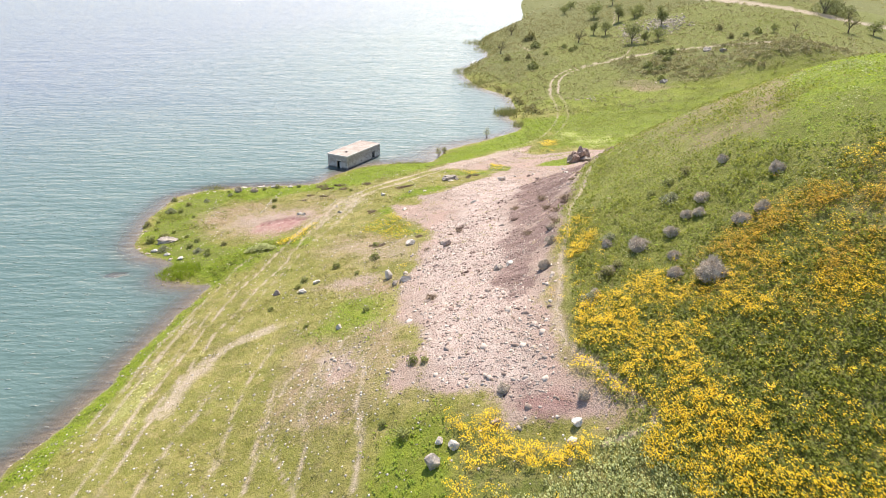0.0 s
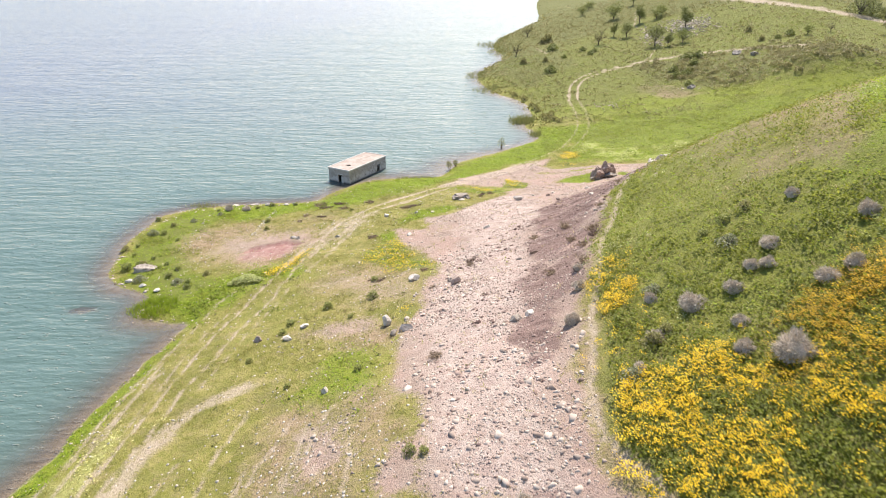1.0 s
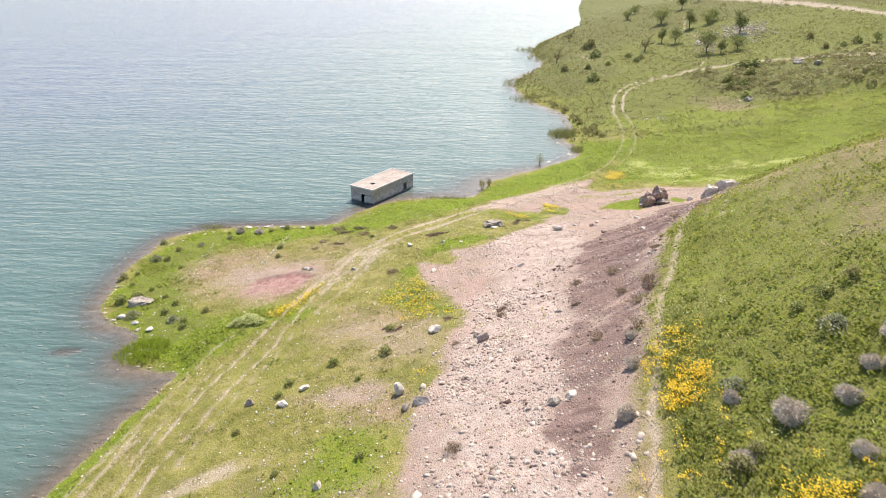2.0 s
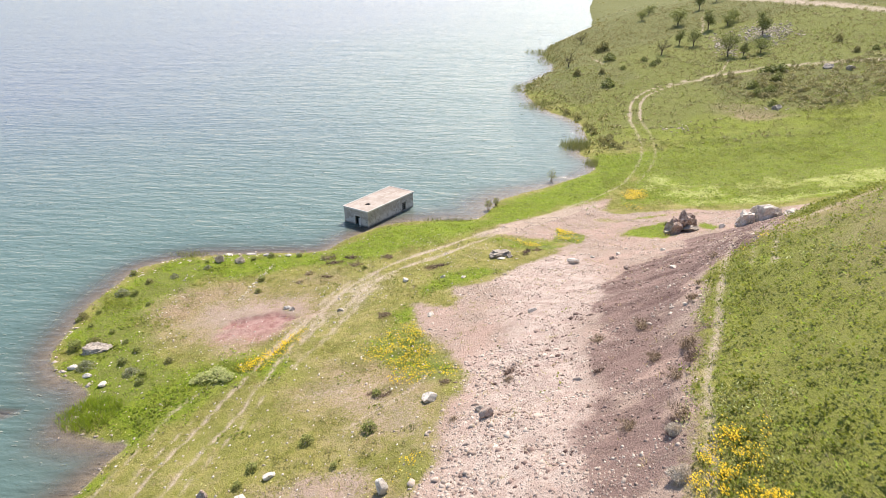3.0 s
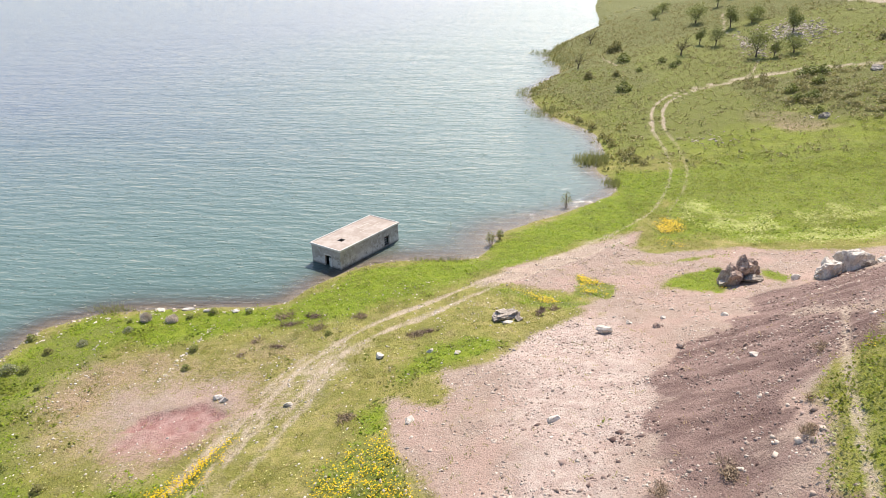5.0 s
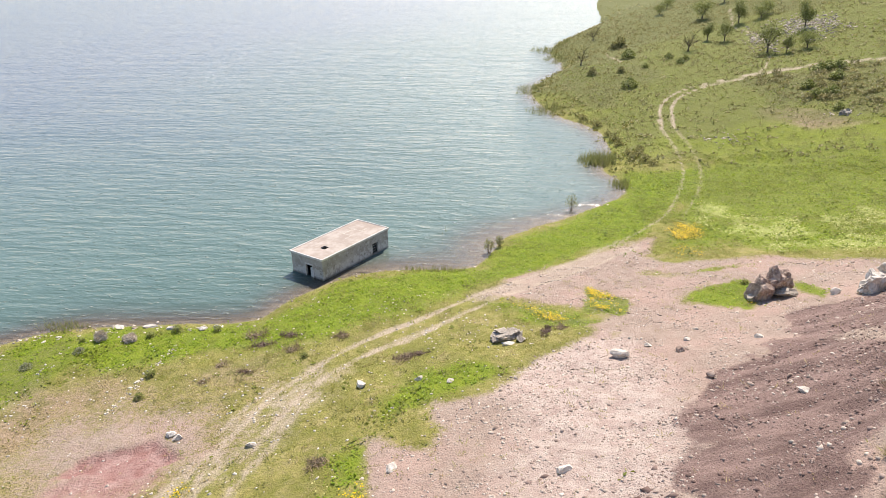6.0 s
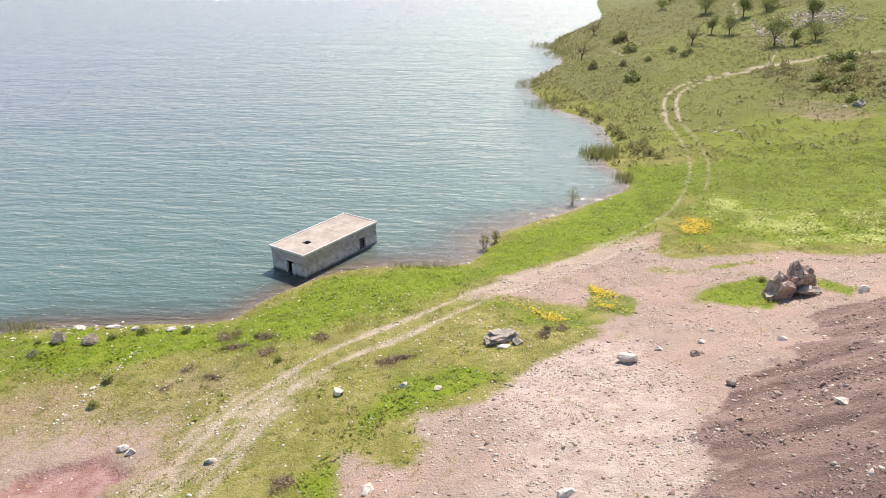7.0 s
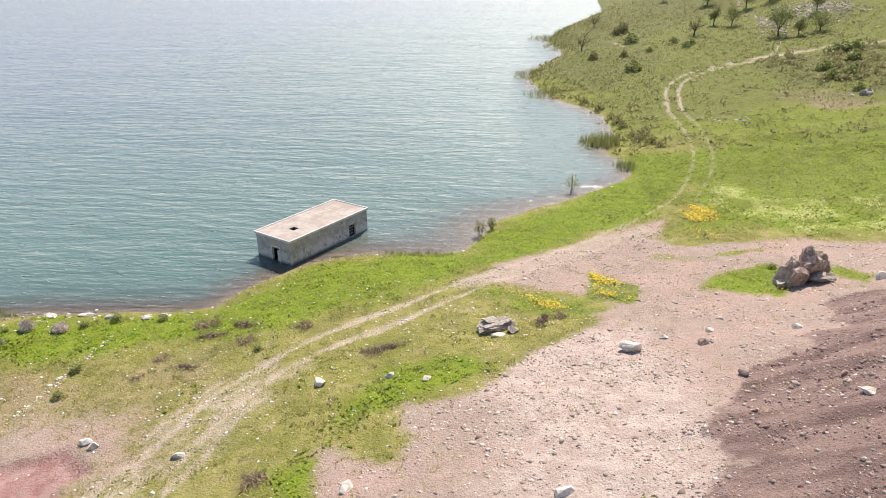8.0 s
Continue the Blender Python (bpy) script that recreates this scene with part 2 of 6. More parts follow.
MEADOW = leaf_material("meadow_leaf", (0.115, 0.165, 0.014), (0.270, 0.320, 0.034), 0.45, 0.25, 1.0)
PETAL = leaf_material("yellow_petal", (0.720, 0.465, 0.003), (0.860, 0.640, 0.008), 0.4)
KNOLL = leaf_material("knoll_leaf", (0.180, 0.172, 0.062), (0.360, 0.325, 0.135), 0.4, 0.6, 0.9)
RUSTY = leaf_material("rusty_petal", (0.400, 0.255, 0.024), (0.740, 0.510, 0.014), 0.4)
PALE_BUSH = leaf_material("pale_flowering_leaf", (0.250, 0.310, 0.080), (0.560, 0.560, 0.240), 0.35, 1.5)
CREAM = leaf_material("cream_petal", (0.550, 0.551, 0.185), (0.770, 0.714, 0.336), 0.35)
LEAF = leaf_material("tree_leaf", (0.125, 0.150, 0.036), (0.290, 0.300, 0.092), 0.4, 0.6, 0.3)
DARK_LEAF = leaf_material("bush_leaf", (0.150, 0.180, 0.042), (0.350, 0.365, 0.100), 0.35, 0.6, 0.3)
OLIVE = leaf_material("scrub_leaf", (0.150, 0.155, 0.045), (0.350, 0.325, 0.120), 0.45, 0.6, 0.9)
SHORE_LEAF = leaf_material("shore_leaf", (0.175, 0.182, 0.044), (0.370, 0.330, 0.105), 0.4, 0.6, 0.6)
REED = leaf_material("reed_blade", (0.165, 0.195, 0.050), (0.350, 0.340, 0.125), 0.45)
SAGE_BUSH = leaf_material("sage_bush_leaf", (0.170, 0.185, 0.095), (0.370, 0.375, 0.215), 0.3, 1.5, 0.4)
THORN = twig_material("thorn_twig", (0.430, 0.365, 0.290), (0.700, 0.615, 0.500))
DEAD = twig_material("dead_twig", (0.165, 0.107, 0.067), (0.352, 0.240, 0.151))

# ---- the lie of the land ----
SHORE = [(-40, -60), (-36, 0), (-33.4, 25), (-32.1, 39), (-30.8, 44), (-30, 50), (-29.2, 57), (-28.3, 65), (-27.2, 69.3), (-29.2, 69.3), (-32.8, 70.6), (-34.2, 75.3), (-39.1, 78.2), (-42.4, 84.8), (-43.2, 97.3), (-38.5, 102.8), (-29.5, 104.2), (-22.5, 105.6), (-20.3, 109.8), (-16.2, 115), (-11.2, 116.8), (-4.5, 118.2), (-0.6, 126.5), (6.5, 133.3), (12.5, 140.5), (13.9, 147), (12, 153), (14, 161), (13.4, 174), (6, 191), (2, 217), (10.8, 248), (9, 287), (26, 330), (36, 400), (48, 540), (90, 800), (300, 1600)]
# Rises of the land: centre, width, height.
NEAR_RISES = [(-18, 25, 18, 1.0), (8, 22, 18, 1.3), (32, 22, 20, 8.7), (-15, 48, 14, 0.5), (2, 42, 12, 4.9), (17, 42, 12, 1.3), (36, 45, 16, 12.0), (-15, 68, 14, 1.2), (0, 62, 12, 2.2), (13, 60, 10, 2.7), (28, 64, 14, 6.0), (50, 75, 22, 16.8), (-32, 90, 14, -1.2), (-10, 90, 14, 1.1), (7, 82, 12, 2.0), (21, 82, 10, 2.4), (36, 90, 14, 4.2), (10, 106, 14, 0.8), (27, 106, 12, -0.4), (52, 112, 20, 2.6)]
FAR_RISES = [(25, 138, 20, -0.2), (52, 150, 22, -1.4), (85, 150, 30, 9.8), (25, 178, 22, 0.0), (55, 185, 22, 1.5), (92, 200, 30, 4.9), (30, 225, 28, 1.8), (65, 230, 28, 0.3), (110, 255, 45, 13.8), (40, 290, 45, 0.2), (90, 330, 60, 13.8), (80, 50, 30, 13.7), (76, 163, 9, 3.7)]
# The lip of the bank between the flowery hill and the quarried slope.
LIP = [(14, 22), (10, 33), (8.5, 40), (9, 46), (9.6, 52), (9.8, 58), (10.2, 64.6), (12.5, 73), (16, 82), (19.5, 91), (24, 99), (31, 106)]


def spline(points, n=6):
    p = np.array(points, float)
    p = np.vstack([2 * p[0] - p[1], p, 2 * p[-1] - p[-2]])
    out = []
    for i in range(1, len(p) - 2):
        a, b, c, d = p[i - 1 : i + 3]
        for t in np.arange(n) / n:
            out.append(0.5 * (2 * b + (c - a) * t + (2 * a - 5 * b + 4 * c - d) * t * t + (3 * b - a - 3 * c + d) * t**3))
    return np.array(out + [p[-2]])


def line_gap(x, y, line):
    best = np.full(x.shape, 1e9)
    for (ax, ay), (bx, by) in zip(line[:-1], line[1:]):
        dx, dy = bx - ax, by - ay
        t = np.clip(((x - ax) * dx + (y - ay) * dy) / (dx * dx + dy * dy + 1e-12), 0, 1)
        np.minimum(best, (x - ax - t * dx) ** 2 + (y - ay - t * dy) ** 2, out=best)
    return np.sqrt(best)


def within(x, y, loop):
    inner = np.zeros(x.shape, bool)
    for (ax, ay), (bx, by) in zip(loop, [*loop[1:], loop[0]]):
        if ay != by:
            inner ^= ((ay > y) != (by > y)) & (x < (bx - ax) * (y - ay) / (by - ay) + ax)
    return inner


def lattice(x, y, seed):
    """Smooth value noise, 0 to 1, one cell a metre."""
    i, j = np.floor(x).astype(np.int64), np.floor(y).astype(np.int64)
    u, v = x - i, y - j
    u, v = u * u * (3 - 2 * u), v * v * (3 - 2 * v)

    def at(a, b):
        h = (a * 374761393 + b * 668265263 + seed * 974634777) & 0x7FFFFFFF
        h = ((h ^ (h >> 13)) * 1274126177) & 0x7FFFFFFF
        return ((h ^ (h >> 16)) & 0xFFFF) / 65535.0

    return (at(i, j) * (1 - u) + at(i + 1, j) * u) * (1 - v) + (at(i, j + 1) * (1 - u) + at(i + 1, j + 1) * u) * v


def rough(x, y, size, seed, octaves=4):
    total, gain = 0.0, 0.5
    for k in range(octaves):
        total = total + gain * lattice(x / size * 2**k + 17.3 * k, y / size * 2**k - 9.1 * k, seed + k)
        gain *= 0.5
    return total / (1 - 0.5**octaves) - 0.5


def stretch_axis(low, high, step, reach, growth, back):
    """Even steps from low to high, growing outwards to reach, by other rates ahead and back."""
    mid = list(np.arange(low, high, step))
    up, s = [mid[-1]], step
    while up[-1] < reach:
        s *= growth
        up.append(up[-1] + s)
    down, s = [mid[0]], step
    while down[-1] > -reach:
        s *= back
        down.append(down[-1] - s)
    return np.array(down[:0:-1] + mid + up[1:])


XS = stretch_axis(-46.0, 44.0, 0.38, 3200.0, 1.025, 1.07)
YS = stretch_axis(26.0, 126.0, 0.38, 3200.0, 1.013, 1.07)
GX, GY = np.meshgrid(XS, YS)

shore_line = spline(SHORE)
shore_gap = line_gap(GX, GY, shore_line)
LAND = np.where(within(GX, GY, [*map(tuple, shore_line), (6000, 1600), (6000, -60)]), shore_gap, -shore_gap)
LAND += rough(GX, GY, 5.0, 3) * 1.6 * np.exp(-np.abs(LAND) / 8)
lip_line = spline(LIP)
lip_gap = line_gap(GX, GY, lip_line)
LIP_SIDE = np.where(within(GX, GY, [*map(tuple, lip_line), (300, 106), (300, 22)]), lip_gap, -lip_gap)
bank = np.tanh(LIP_SIDE / 2.2) * np.exp(-(LIP_SIDE**2) / 98) * np.clip((GY - 22) / 12, 0, 1) * np.clip((106 - GY) / 20, 0, 1)
rise = 1.0 + 0.50 * bank
for cx, cy, wide, high in NEAR_RISES + FAR_RISES:
    rise = rise + high * np.exp(-((GX - cx) ** 2 + (GY - cy) ** 2) / (2 * (0.85 * wide) ** 2))
# the country behind climbs slowly towards hills
rise += 14 * (1 - np.exp(-np.maximum(GX - 130, 0) / 260)) + 6 * np.clip((GY - 420) / 700, 0, 1) + rough(GX, GY, 160, 8) * np.clip((GY - 300) / 200, 0, 1) * 6
SHEET = np.where(LAND > 0, (1 - np.exp(-np.maximum(LAND, 0) / 5.0)) * rise, np.maximum(LAND * (0.13 - 0.085 * np.exp(-(((GX + 2) / 13) ** 2 + ((GY - 124) / 11) ** 2))), -7.0))

# ---- what covers the ground ----
COVER = {}


def patch(name, loop, soft=1.2, wobble=1.6, size=3.0, amount=1.0, seed=5):
    """Adds a region with a ragged edge to a cover."""
    loop = np.array(loop, float)
    near = (GX > loop[:, 0].min() - 6) & (GX < loop[:, 0].max() + 6) & (GY > loop[:, 1].min() - 6) & (GY < loop[:, 1].max() + 6)
    x, y = GX[near], GY[near]
    gap = line_gap(x, y, np.vstack([loop, loop[:1]]))
    gap = np.where(within(x, y, [*map(tuple, loop)]), gap, -gap) + rough(x, y, size, seed) * 2 * wobble
    field = COVER.setdefault(name, np.zeros(GX.shape))
    field[near] = np.maximum(field[near], amount * np.clip(gap / soft + 0.5, 0, 1))


def lane(name, points, wide, pair=0.0, amount=1.0, wander=0.0, breaks=0.6):
    """A worn line along a course, or a pair of ruts."""
    course = spline(points)
    low, high = course.min(0) - 4, course.max(0) + 4
    near = (GX > low[0]) & (GX < high[0]) & (GY > low[1]) & (GY < high[1])
    x, y = GX[near], GY[near]
    gap = line_gap(x + rough(x, y, 6, 21) * wander, y + rough(x, y, 6, 22) * wander, course)
    edge = wide * (0.75 + 0.9 * rough(x, y, 2.5, 12)) + (y > 160) * 0.08
    field = COVER.setdefault(name, np.zeros(GX.shape))
    broken = np.clip(0.85 + breaks * rough(x, y, 1.3, 13, 3), 0, 1)
    field[near] = np.maximum(field[near], amount * broken * np.clip(1.0 - (np.abs(gap - pair) - edge * 0.5) / (edge * 0.8), 0, 1))


def beside(points, off):
    """The same course, shifted to one side."""
    course = spline(points, 3)
    way = np.gradient(course, axis=0)
    way /= np.linalg.norm(way, axis=1)[:, None]
    return course + off * np.stack([way[:, 1], -way[:, 0]], -1)


BARE = [(-3.8, 109.4), (-0.2, 113.7), (4.6, 116.8), (9.7, 120.6), (15.2, 125), (13.6, 121.5), (12.4, 118.4), (14.6, 116.8), (18.5, 117.4), (22.2, 117.9), (26, 116.5), (31, 113.5), (36, 111), (34, 106), (29, 99), (26.2, 91), (21.4, 86.7), (17.6, 84.3), (15.1, 79), (13, 73), (10.8, 64), (9.4, 58), (8.4, 52), (7.5, 45), (7.3, 39.5), (8.6, 36.5), (9.5, 34.4), (3.6, 34.6), (2.6, 38), (-2.5, 40), (-1.4, 45.5), (-4.5, 52), (-4.6, 59), (-3.4, 64), (-3, 69.5), (-2.6, 74.5), (-5.5, 80), (-7.4, 83), (-9.2, 86.6), (-8.6, 88.6), (-5.1, 87.1), (-4.4, 88.4), (-5.8, 92.6), (-5.2, 93.4), (-4.2, 91.4), (-1.6, 93), (1.5, 97), (3.6, 98.8), (5.5, 101.5), (3, 102.5), (6.5, 104.2), (4, 106.5), (-0.5, 107.4)]
patch("bare", BARE, 1.6, 1.3, 3.0)
patch("bare", [(22, 109.5), (30, 113), (44, 113), (40, 108), (30, 107), (23, 107)], 1.5, 1.0, amount=0.9)
patch("brown", [(7.2, 81.5), (7.8, 85), (9.8, 88.4), (12.6, 93), (15.4, 97), (18.8, 100.6), (22.4, 104.4), (27, 104.6), (33, 107), (28, 97), (24.6, 90.2), (21.4, 86), (17.8, 84.2), (15.2, 79.5), (11, 79)], 2.4, 3.8, 2.5, amount=0.97)
patch("brown", [(6, 71), (6.8, 81), (11, 83), (15.4, 81), (13.6, 73.4), (11.8, 67), (9, 64)], 4.0, 3.2, 2.5, amount=0.64)
patch("bare", [(-4.6, 41), (-3.4, 43.6), (-1.5, 44), (-1.6, 40), (-3.6, 39.6)], 1.2, 0.8)
patch("bare", [(-14.2, 62), (-11.5, 64.2), (-8, 64), (-6.4, 62), (-8.5, 60.6), (-12, 60.6)], 1.8, 1.3, 2.0, amount=0.66)
patch("bare", [(-10.5, 47), (-7, 48.5), (-6, 44), (-9, 41)], 2.5, 1.8, 2.0, amount=0.78)
patch("bare", [(-31, 86), (-29.5, 91), (-25, 93), (-20, 92), (-17.5, 89), (-20.5, 84), (-26, 82.5)], 5.0, 2.6, 3.0, amount=0.78)
patch("bare", [(-14.5, 73), (-12.5, 75.5), (-9.5, 75), (-5, 71.5), (-4, 66.5), (-8, 67.5), (-11, 70)], 3.0, 1.8, 2.5, amount=0.5)
patch("brown", [(3.1, 53), (4.2, 56.8), (6.4, 56.6), (7.4, 55.2), (6.7, 51.5), (4.7, 49)], 1.6, 1.4, 2.0, amount=0.8)
patch("brown", [(3, 63.5), (4, 66.4), (6.2, 68.6), (9, 67), (9.4, 61), (7.6, 55), (6.4, 56)], 2.0, 2.2, 2.5, amount=0.62)
patch("brown", [(4.3, 39.6), (8.3, 36.3), (9.1, 35.1), (5.8, 34.2), (3.6, 35.9)], 1.6, 1.0, 2.0, amount=0.55)
patch("clay", [(4.6, 37.6), (7.6, 36.6), (8.4, 35.2), (5.4, 34.6), (4.0, 35.6)], 1.4, 0.9, 1.6, amount=0.5)
patch("clay", [(-26.9, 85.2), (-26.1, 87.1), (-24.7, 87.8), (-22.3, 88.7), (-19.4, 86.8), (-20.4, 86.2), (-21.7, 85.4), (-23, 85.0), (-24.8, 86.0)], 0.35, 0.35, 1.5, amount=1.0)
patch("clay", [(-27, 83), (-26.2, 87), (-20, 88), (-18.9, 83.4), (-22.8, 81.7)], 2.5, 1.4, 2.0, amount=0.66)
patch("dry", [(-35.5, 88), (-35, 94), (-29, 95.2), (-18.6, 93), (-16.5, 89), (-20.1, 83.5), (-23, 80), (-29.8, 82.3)], 5.0, 2.4, amount=0.95)
patch("dry", [(-15.7, 73.4), (-13.7, 77.4), (-9.6, 77.2), (-4.4, 73), (-3.5, 66), (-8, 66), (-12, 69)], 4.0, 2.0, amount=0.92)
patch("dry", [(-14.5, 62), (-9, 64), (-5, 63), (-5.5, 57), (-9, 59)], 2.5, 1.6, amount=0.9)
patch("dry", [(-14, 52), (-4, 50), (-3.5, 42), (-8, 37), (-12.5, 40)], 4.0, 3.0, amount=0.8)
patch("dry", [(25, 63), (27, 67), (31, 72), (35, 79), (39, 82), (34, 72), (30, 64), (26.5, 60)], 3.5, 2.0, amount=0.8)
patch("dry", [(21, 63), (24.1, 68.2), (27.3, 64), (28, 60), (26, 57.5), (24.2, 60.5)], 2.5, 1.6, 2.5, amount=0.85)
patch("dry", [(22.3, 67.2), (21.5, 76), (24, 84), (31, 85), (36, 83), (31, 76), (26, 69)], 4.0, 2.0, 4.0, amount=0.6)
patch("dry", [(40.4, 179), (47.5, 173), (51, 163.5), (44, 164.5), (40, 172)], 3.0, 2.0, amount=0.9)
patch("lush", [(-27, 69.5), (-33, 71.5), (-38.5, 79), (-42, 86), (-42.5, 97), (-38, 102), (-29, 103.5), (-21.5, 104.8), (-16.5, 113.8), (-11, 116), (-4, 117.5), (0, 126), (7, 132.5), (13, 140), (14.5, 150), (25, 150), (20, 137), (13.5, 125.5), (4, 117), (-4, 110.5), (-9.5, 105.5), (-14, 102), (-22, 99.5), (-33, 96.5), (-37, 90), (-33, 82), (-27.5, 78.5), (-20, 80.5), (-18, 77.5), (-23, 73.5)], 2.5, 2.0)
patch("lush", [(14, 120), (20, 121), (42, 114), (70, 125), (75, 145), (60, 152), (45, 158), (30, 158), (24, 150), (19, 136), (16, 127)], 3.5, 3.0, amount=0.85)
patch("dry", [(49.4, 190.9), (60, 197), (73, 189), (86, 182), (82, 162), (72, 156), (61, 161), (54, 172), (46, 182)], 6.0, 4.0, 4.0, amount=0.6)
patch("lush", [(37, 78), (44, 84), (60, 80), (58, 62), (42, 58), (34, 56), (31, 62)], 4.0, 2.0, amount=0.9)
patch("lush", [(14, 150), (12, 175), (5, 200), (-4, 217), (-4, 250), (-10, 290), (0, 330), (10, 540), (700, 900), (400, 300), (150, 150), (100, 120), (60, 150), (24, 156)], 10.0, 8.0, 7.0, amount=0.68)
patch("lush", [(-8.5, 88.5), (-5.3, 91.5), (-0.5, 95), (-2.5, 97), (-6.5, 95.5), (-8.3, 92)], 1.5, 1.0)
patch("lush", [(-7.6, 84), (-8, 87.5), (-10.5, 86.5), (-9.5, 82.5)], 1.5, 1.0)
patch("lush", [(-11, 79.5), (-7.8, 83.4), (-6, 78.5), (-3.2, 74.8), (-6, 74), (-9, 77)], 1.5, 1.0)
patch("lush", [(-13, 52), (-10, 58), (-5.5, 57), (-6, 51), (-9, 49)], 2.5, 2.0, amount=0.7)
patch("lush", [(-32.5, 36), (-30, 52), (-28, 66), (-26.4, 66), (-27.5, 52), (-29, 38)], 1.5, 1.0, amount=0.9)
patch("lush", [(10.5, 62), (13, 73), (16.5, 82), (19.5, 82), (18, 74), (15, 64)], 2.5, 1.4, amount=0.5)
patch("lush", [(11, 53), (13.5, 72), (19, 84), (30, 84), (27, 66), (31, 58), (30, 49), (22, 46), (14, 46)], 4.0, 2.5, 5.0, amount=0.55)
patch("lush", [(22, 52.5), (24, 54), (27.6, 51.9), (30.1, 48.4), (36, 50), (46, 58), (52, 70), (44, 82), (36, 78), (31, 66), (28.8, 61.7), (25, 59)], 3.0, 2.0, 4.0, amount=0.95)
patch("lush", [(5.8, 111.6), (9.6, 107), (8.8, 104), (5.4, 105.2)], 1.4, 0.8, 1.5)
patch("lush", [(-1.8, 107.7), (2.2, 106), (6.9, 103.0), (4.4, 102), (0.8, 103.4)], 1.6, 0.9, 1.5, amount=0.9)
patch("lush", [(12.8, 107.6), (14.6, 110.6), (19.6, 111.4), (19.6, 107), (17.8, 104.6), (14.6, 105.8)], 1.8, 1.2, 1.5, amount=0.95)
patch("lush", [(22.8, 110.4), (24, 109), (24.3, 106.3), (23, 104.9), (22.2, 108.3)], 1.0, 0.7, amount=0.8)
patch("lush", [(14.3, 114), (17.6, 115.7), (21.4, 115.3), (18.7, 113.7), (15.6, 113)], 1.2, 0.8, amount=0.75)
patch("lush", [(5.9, 99.2), (6.8, 102), (8.1, 101.6), (7.2, 98.6)], 1.2, 0.7, 1.2, amount=0.62)
patch("lush", [(3.7, 92.6), (4.2, 95), (5.2, 94.6), (4.9, 92.4)], 1.2, 0.7, 1.2, amount=0.55)
patch("lush", [(10.6, 113), (11, 115), (15.4, 114.4), (14.6, 111.8)], 1.6, 0.9, 1.5, amount=0.62)
patch("rubble", [(-2, 97.5), (9, 101), (9.8, 87), (6.2, 79), (6.1, 63.5), (5, 55), (4.4, 43), (6, 37.5), (-1, 39.5), (-0.9, 45.5), (-2.8, 58.5), (-2, 74.5), (0.6, 82), (0, 90)], 3.0, 1.8, 5.0)
patch("dry", [(-24, 96), (-20, 98.5), (-15, 96), (-17, 92)], 4.0, 2.0, amount=0.6)
patch("lush", [(-3.5, 36), (0, 37), (1.5, 33), (0, 28), (-5, 30)], 2.0, 1.5, amount=0.8)
for drift in ([(20.2, 134.5), (24.4, 136), (24.2, 130.5), (19.8, 129)], [(22.6, 128.8), (29.4, 128.6), (29, 122.4), (23.3, 122.4), (21.2, 125.6)], [(32.8, 128.9), (39.5, 131), (41, 124.6), (33, 124.8)], [(40.5, 128), (52, 130), (54, 123), (42, 122)], [(24, 121.5), (33, 121.5), (42, 118), (34, 116.8), (25, 119)]):
    patch("cream", drift, 3.0, 3.6, 2.2, amount=0.72)
patch("cream", [(-25.3, 76.3), (-23.3, 78.4), (-22.6, 75.6)], 1.5, 1.5, 2.0, amount=0.8)
patch("cream", [(-24.5, 44), (-23.5, 52), (-25.5, 52), (-27.5, 44)], 2.5, 3.0, 2.0, amount=0.5)
patch("scrub", [(40.6, 200), (58.4, 197), (76.7, 198), (92, 194), (98, 180), (88, 160), (76, 154), (66, 158), (52, 164), (50, 172), (41.2, 178)], 8.0, 5.0, 12.0)
patch("scrub", [(14, 180), (8, 200), (-4, 217), (-4, 250), (-10, 290), (0, 330), (10, 540), (40, 900), (400, 900), (300, 400), (130, 240), (60, 255), (36, 245), (30, 205)], 12.0, 8.0, 14.0, amount=0.85)
patch("scrub", [(14, 152), (12, 175), (5, 200), (-4, 217), (-4, 250), (-10, 290), (0, 330), (10, 540), (700, 900), (400, 300), (150, 150), (100, 130), (62, 158), (40, 166), (24, 160)], 16.0, 9.0, 6.0, amount=0.58)
patch("scrub", [(-41, 84), (-42, 97), (-36, 100.5), (-34, 95), (-37, 90), (-32, 83), (-27, 77), (-30, 72), (-34, 75)], 3.0, 3.0, 2.5, amount=0.5)
patch("scrub", [(11, 50), (12, 62), (15, 74), (19, 84), (30, 84), (33, 74), (30, 62), (36, 54), (40, 44), (30, 40), (16, 41)], 5.0, 4.0, 3.0, amount=0.46)
patch("scrub", [(19, 138), (26, 152), (44, 160), (75, 148), (72, 124), (44, 116), (30, 122), (22, 128)], 4.0, 7.0, 3.0, amount=0.38)
patch("yellow", [(9.5, 51), (8.2, 45), (8.1, 39.5), (12.2, 32.5), (13.8, 27), (16, 17), (37, 21), (36, 42), (29.5, 48), (26, 46.5), (22.5, 46.5), (19.5, 45), (16.6, 41.4), (12.5, 45.5)], 3.5, 3.0, 5.0, amount=0.7)
patch("yellow", [(8.8, 50), (10.4, 47.5), (12.4, 42.5), (14.6, 38.4), (13.4, 35.6), (11.2, 36.8), (9.6, 39), (8.2, 41.7)], 2.0, 1.6, 3.0, amount=0.95)
patch("yellow", [(7.2, 39.4), (9.9, 35.7), (11.9, 33), (13, 28.6), (15.2, 26.6), (16.8, 28.6), (15.8, 31.2), (12.6, 34), (10, 37.5)], 1.2, 0.9, 2.0)
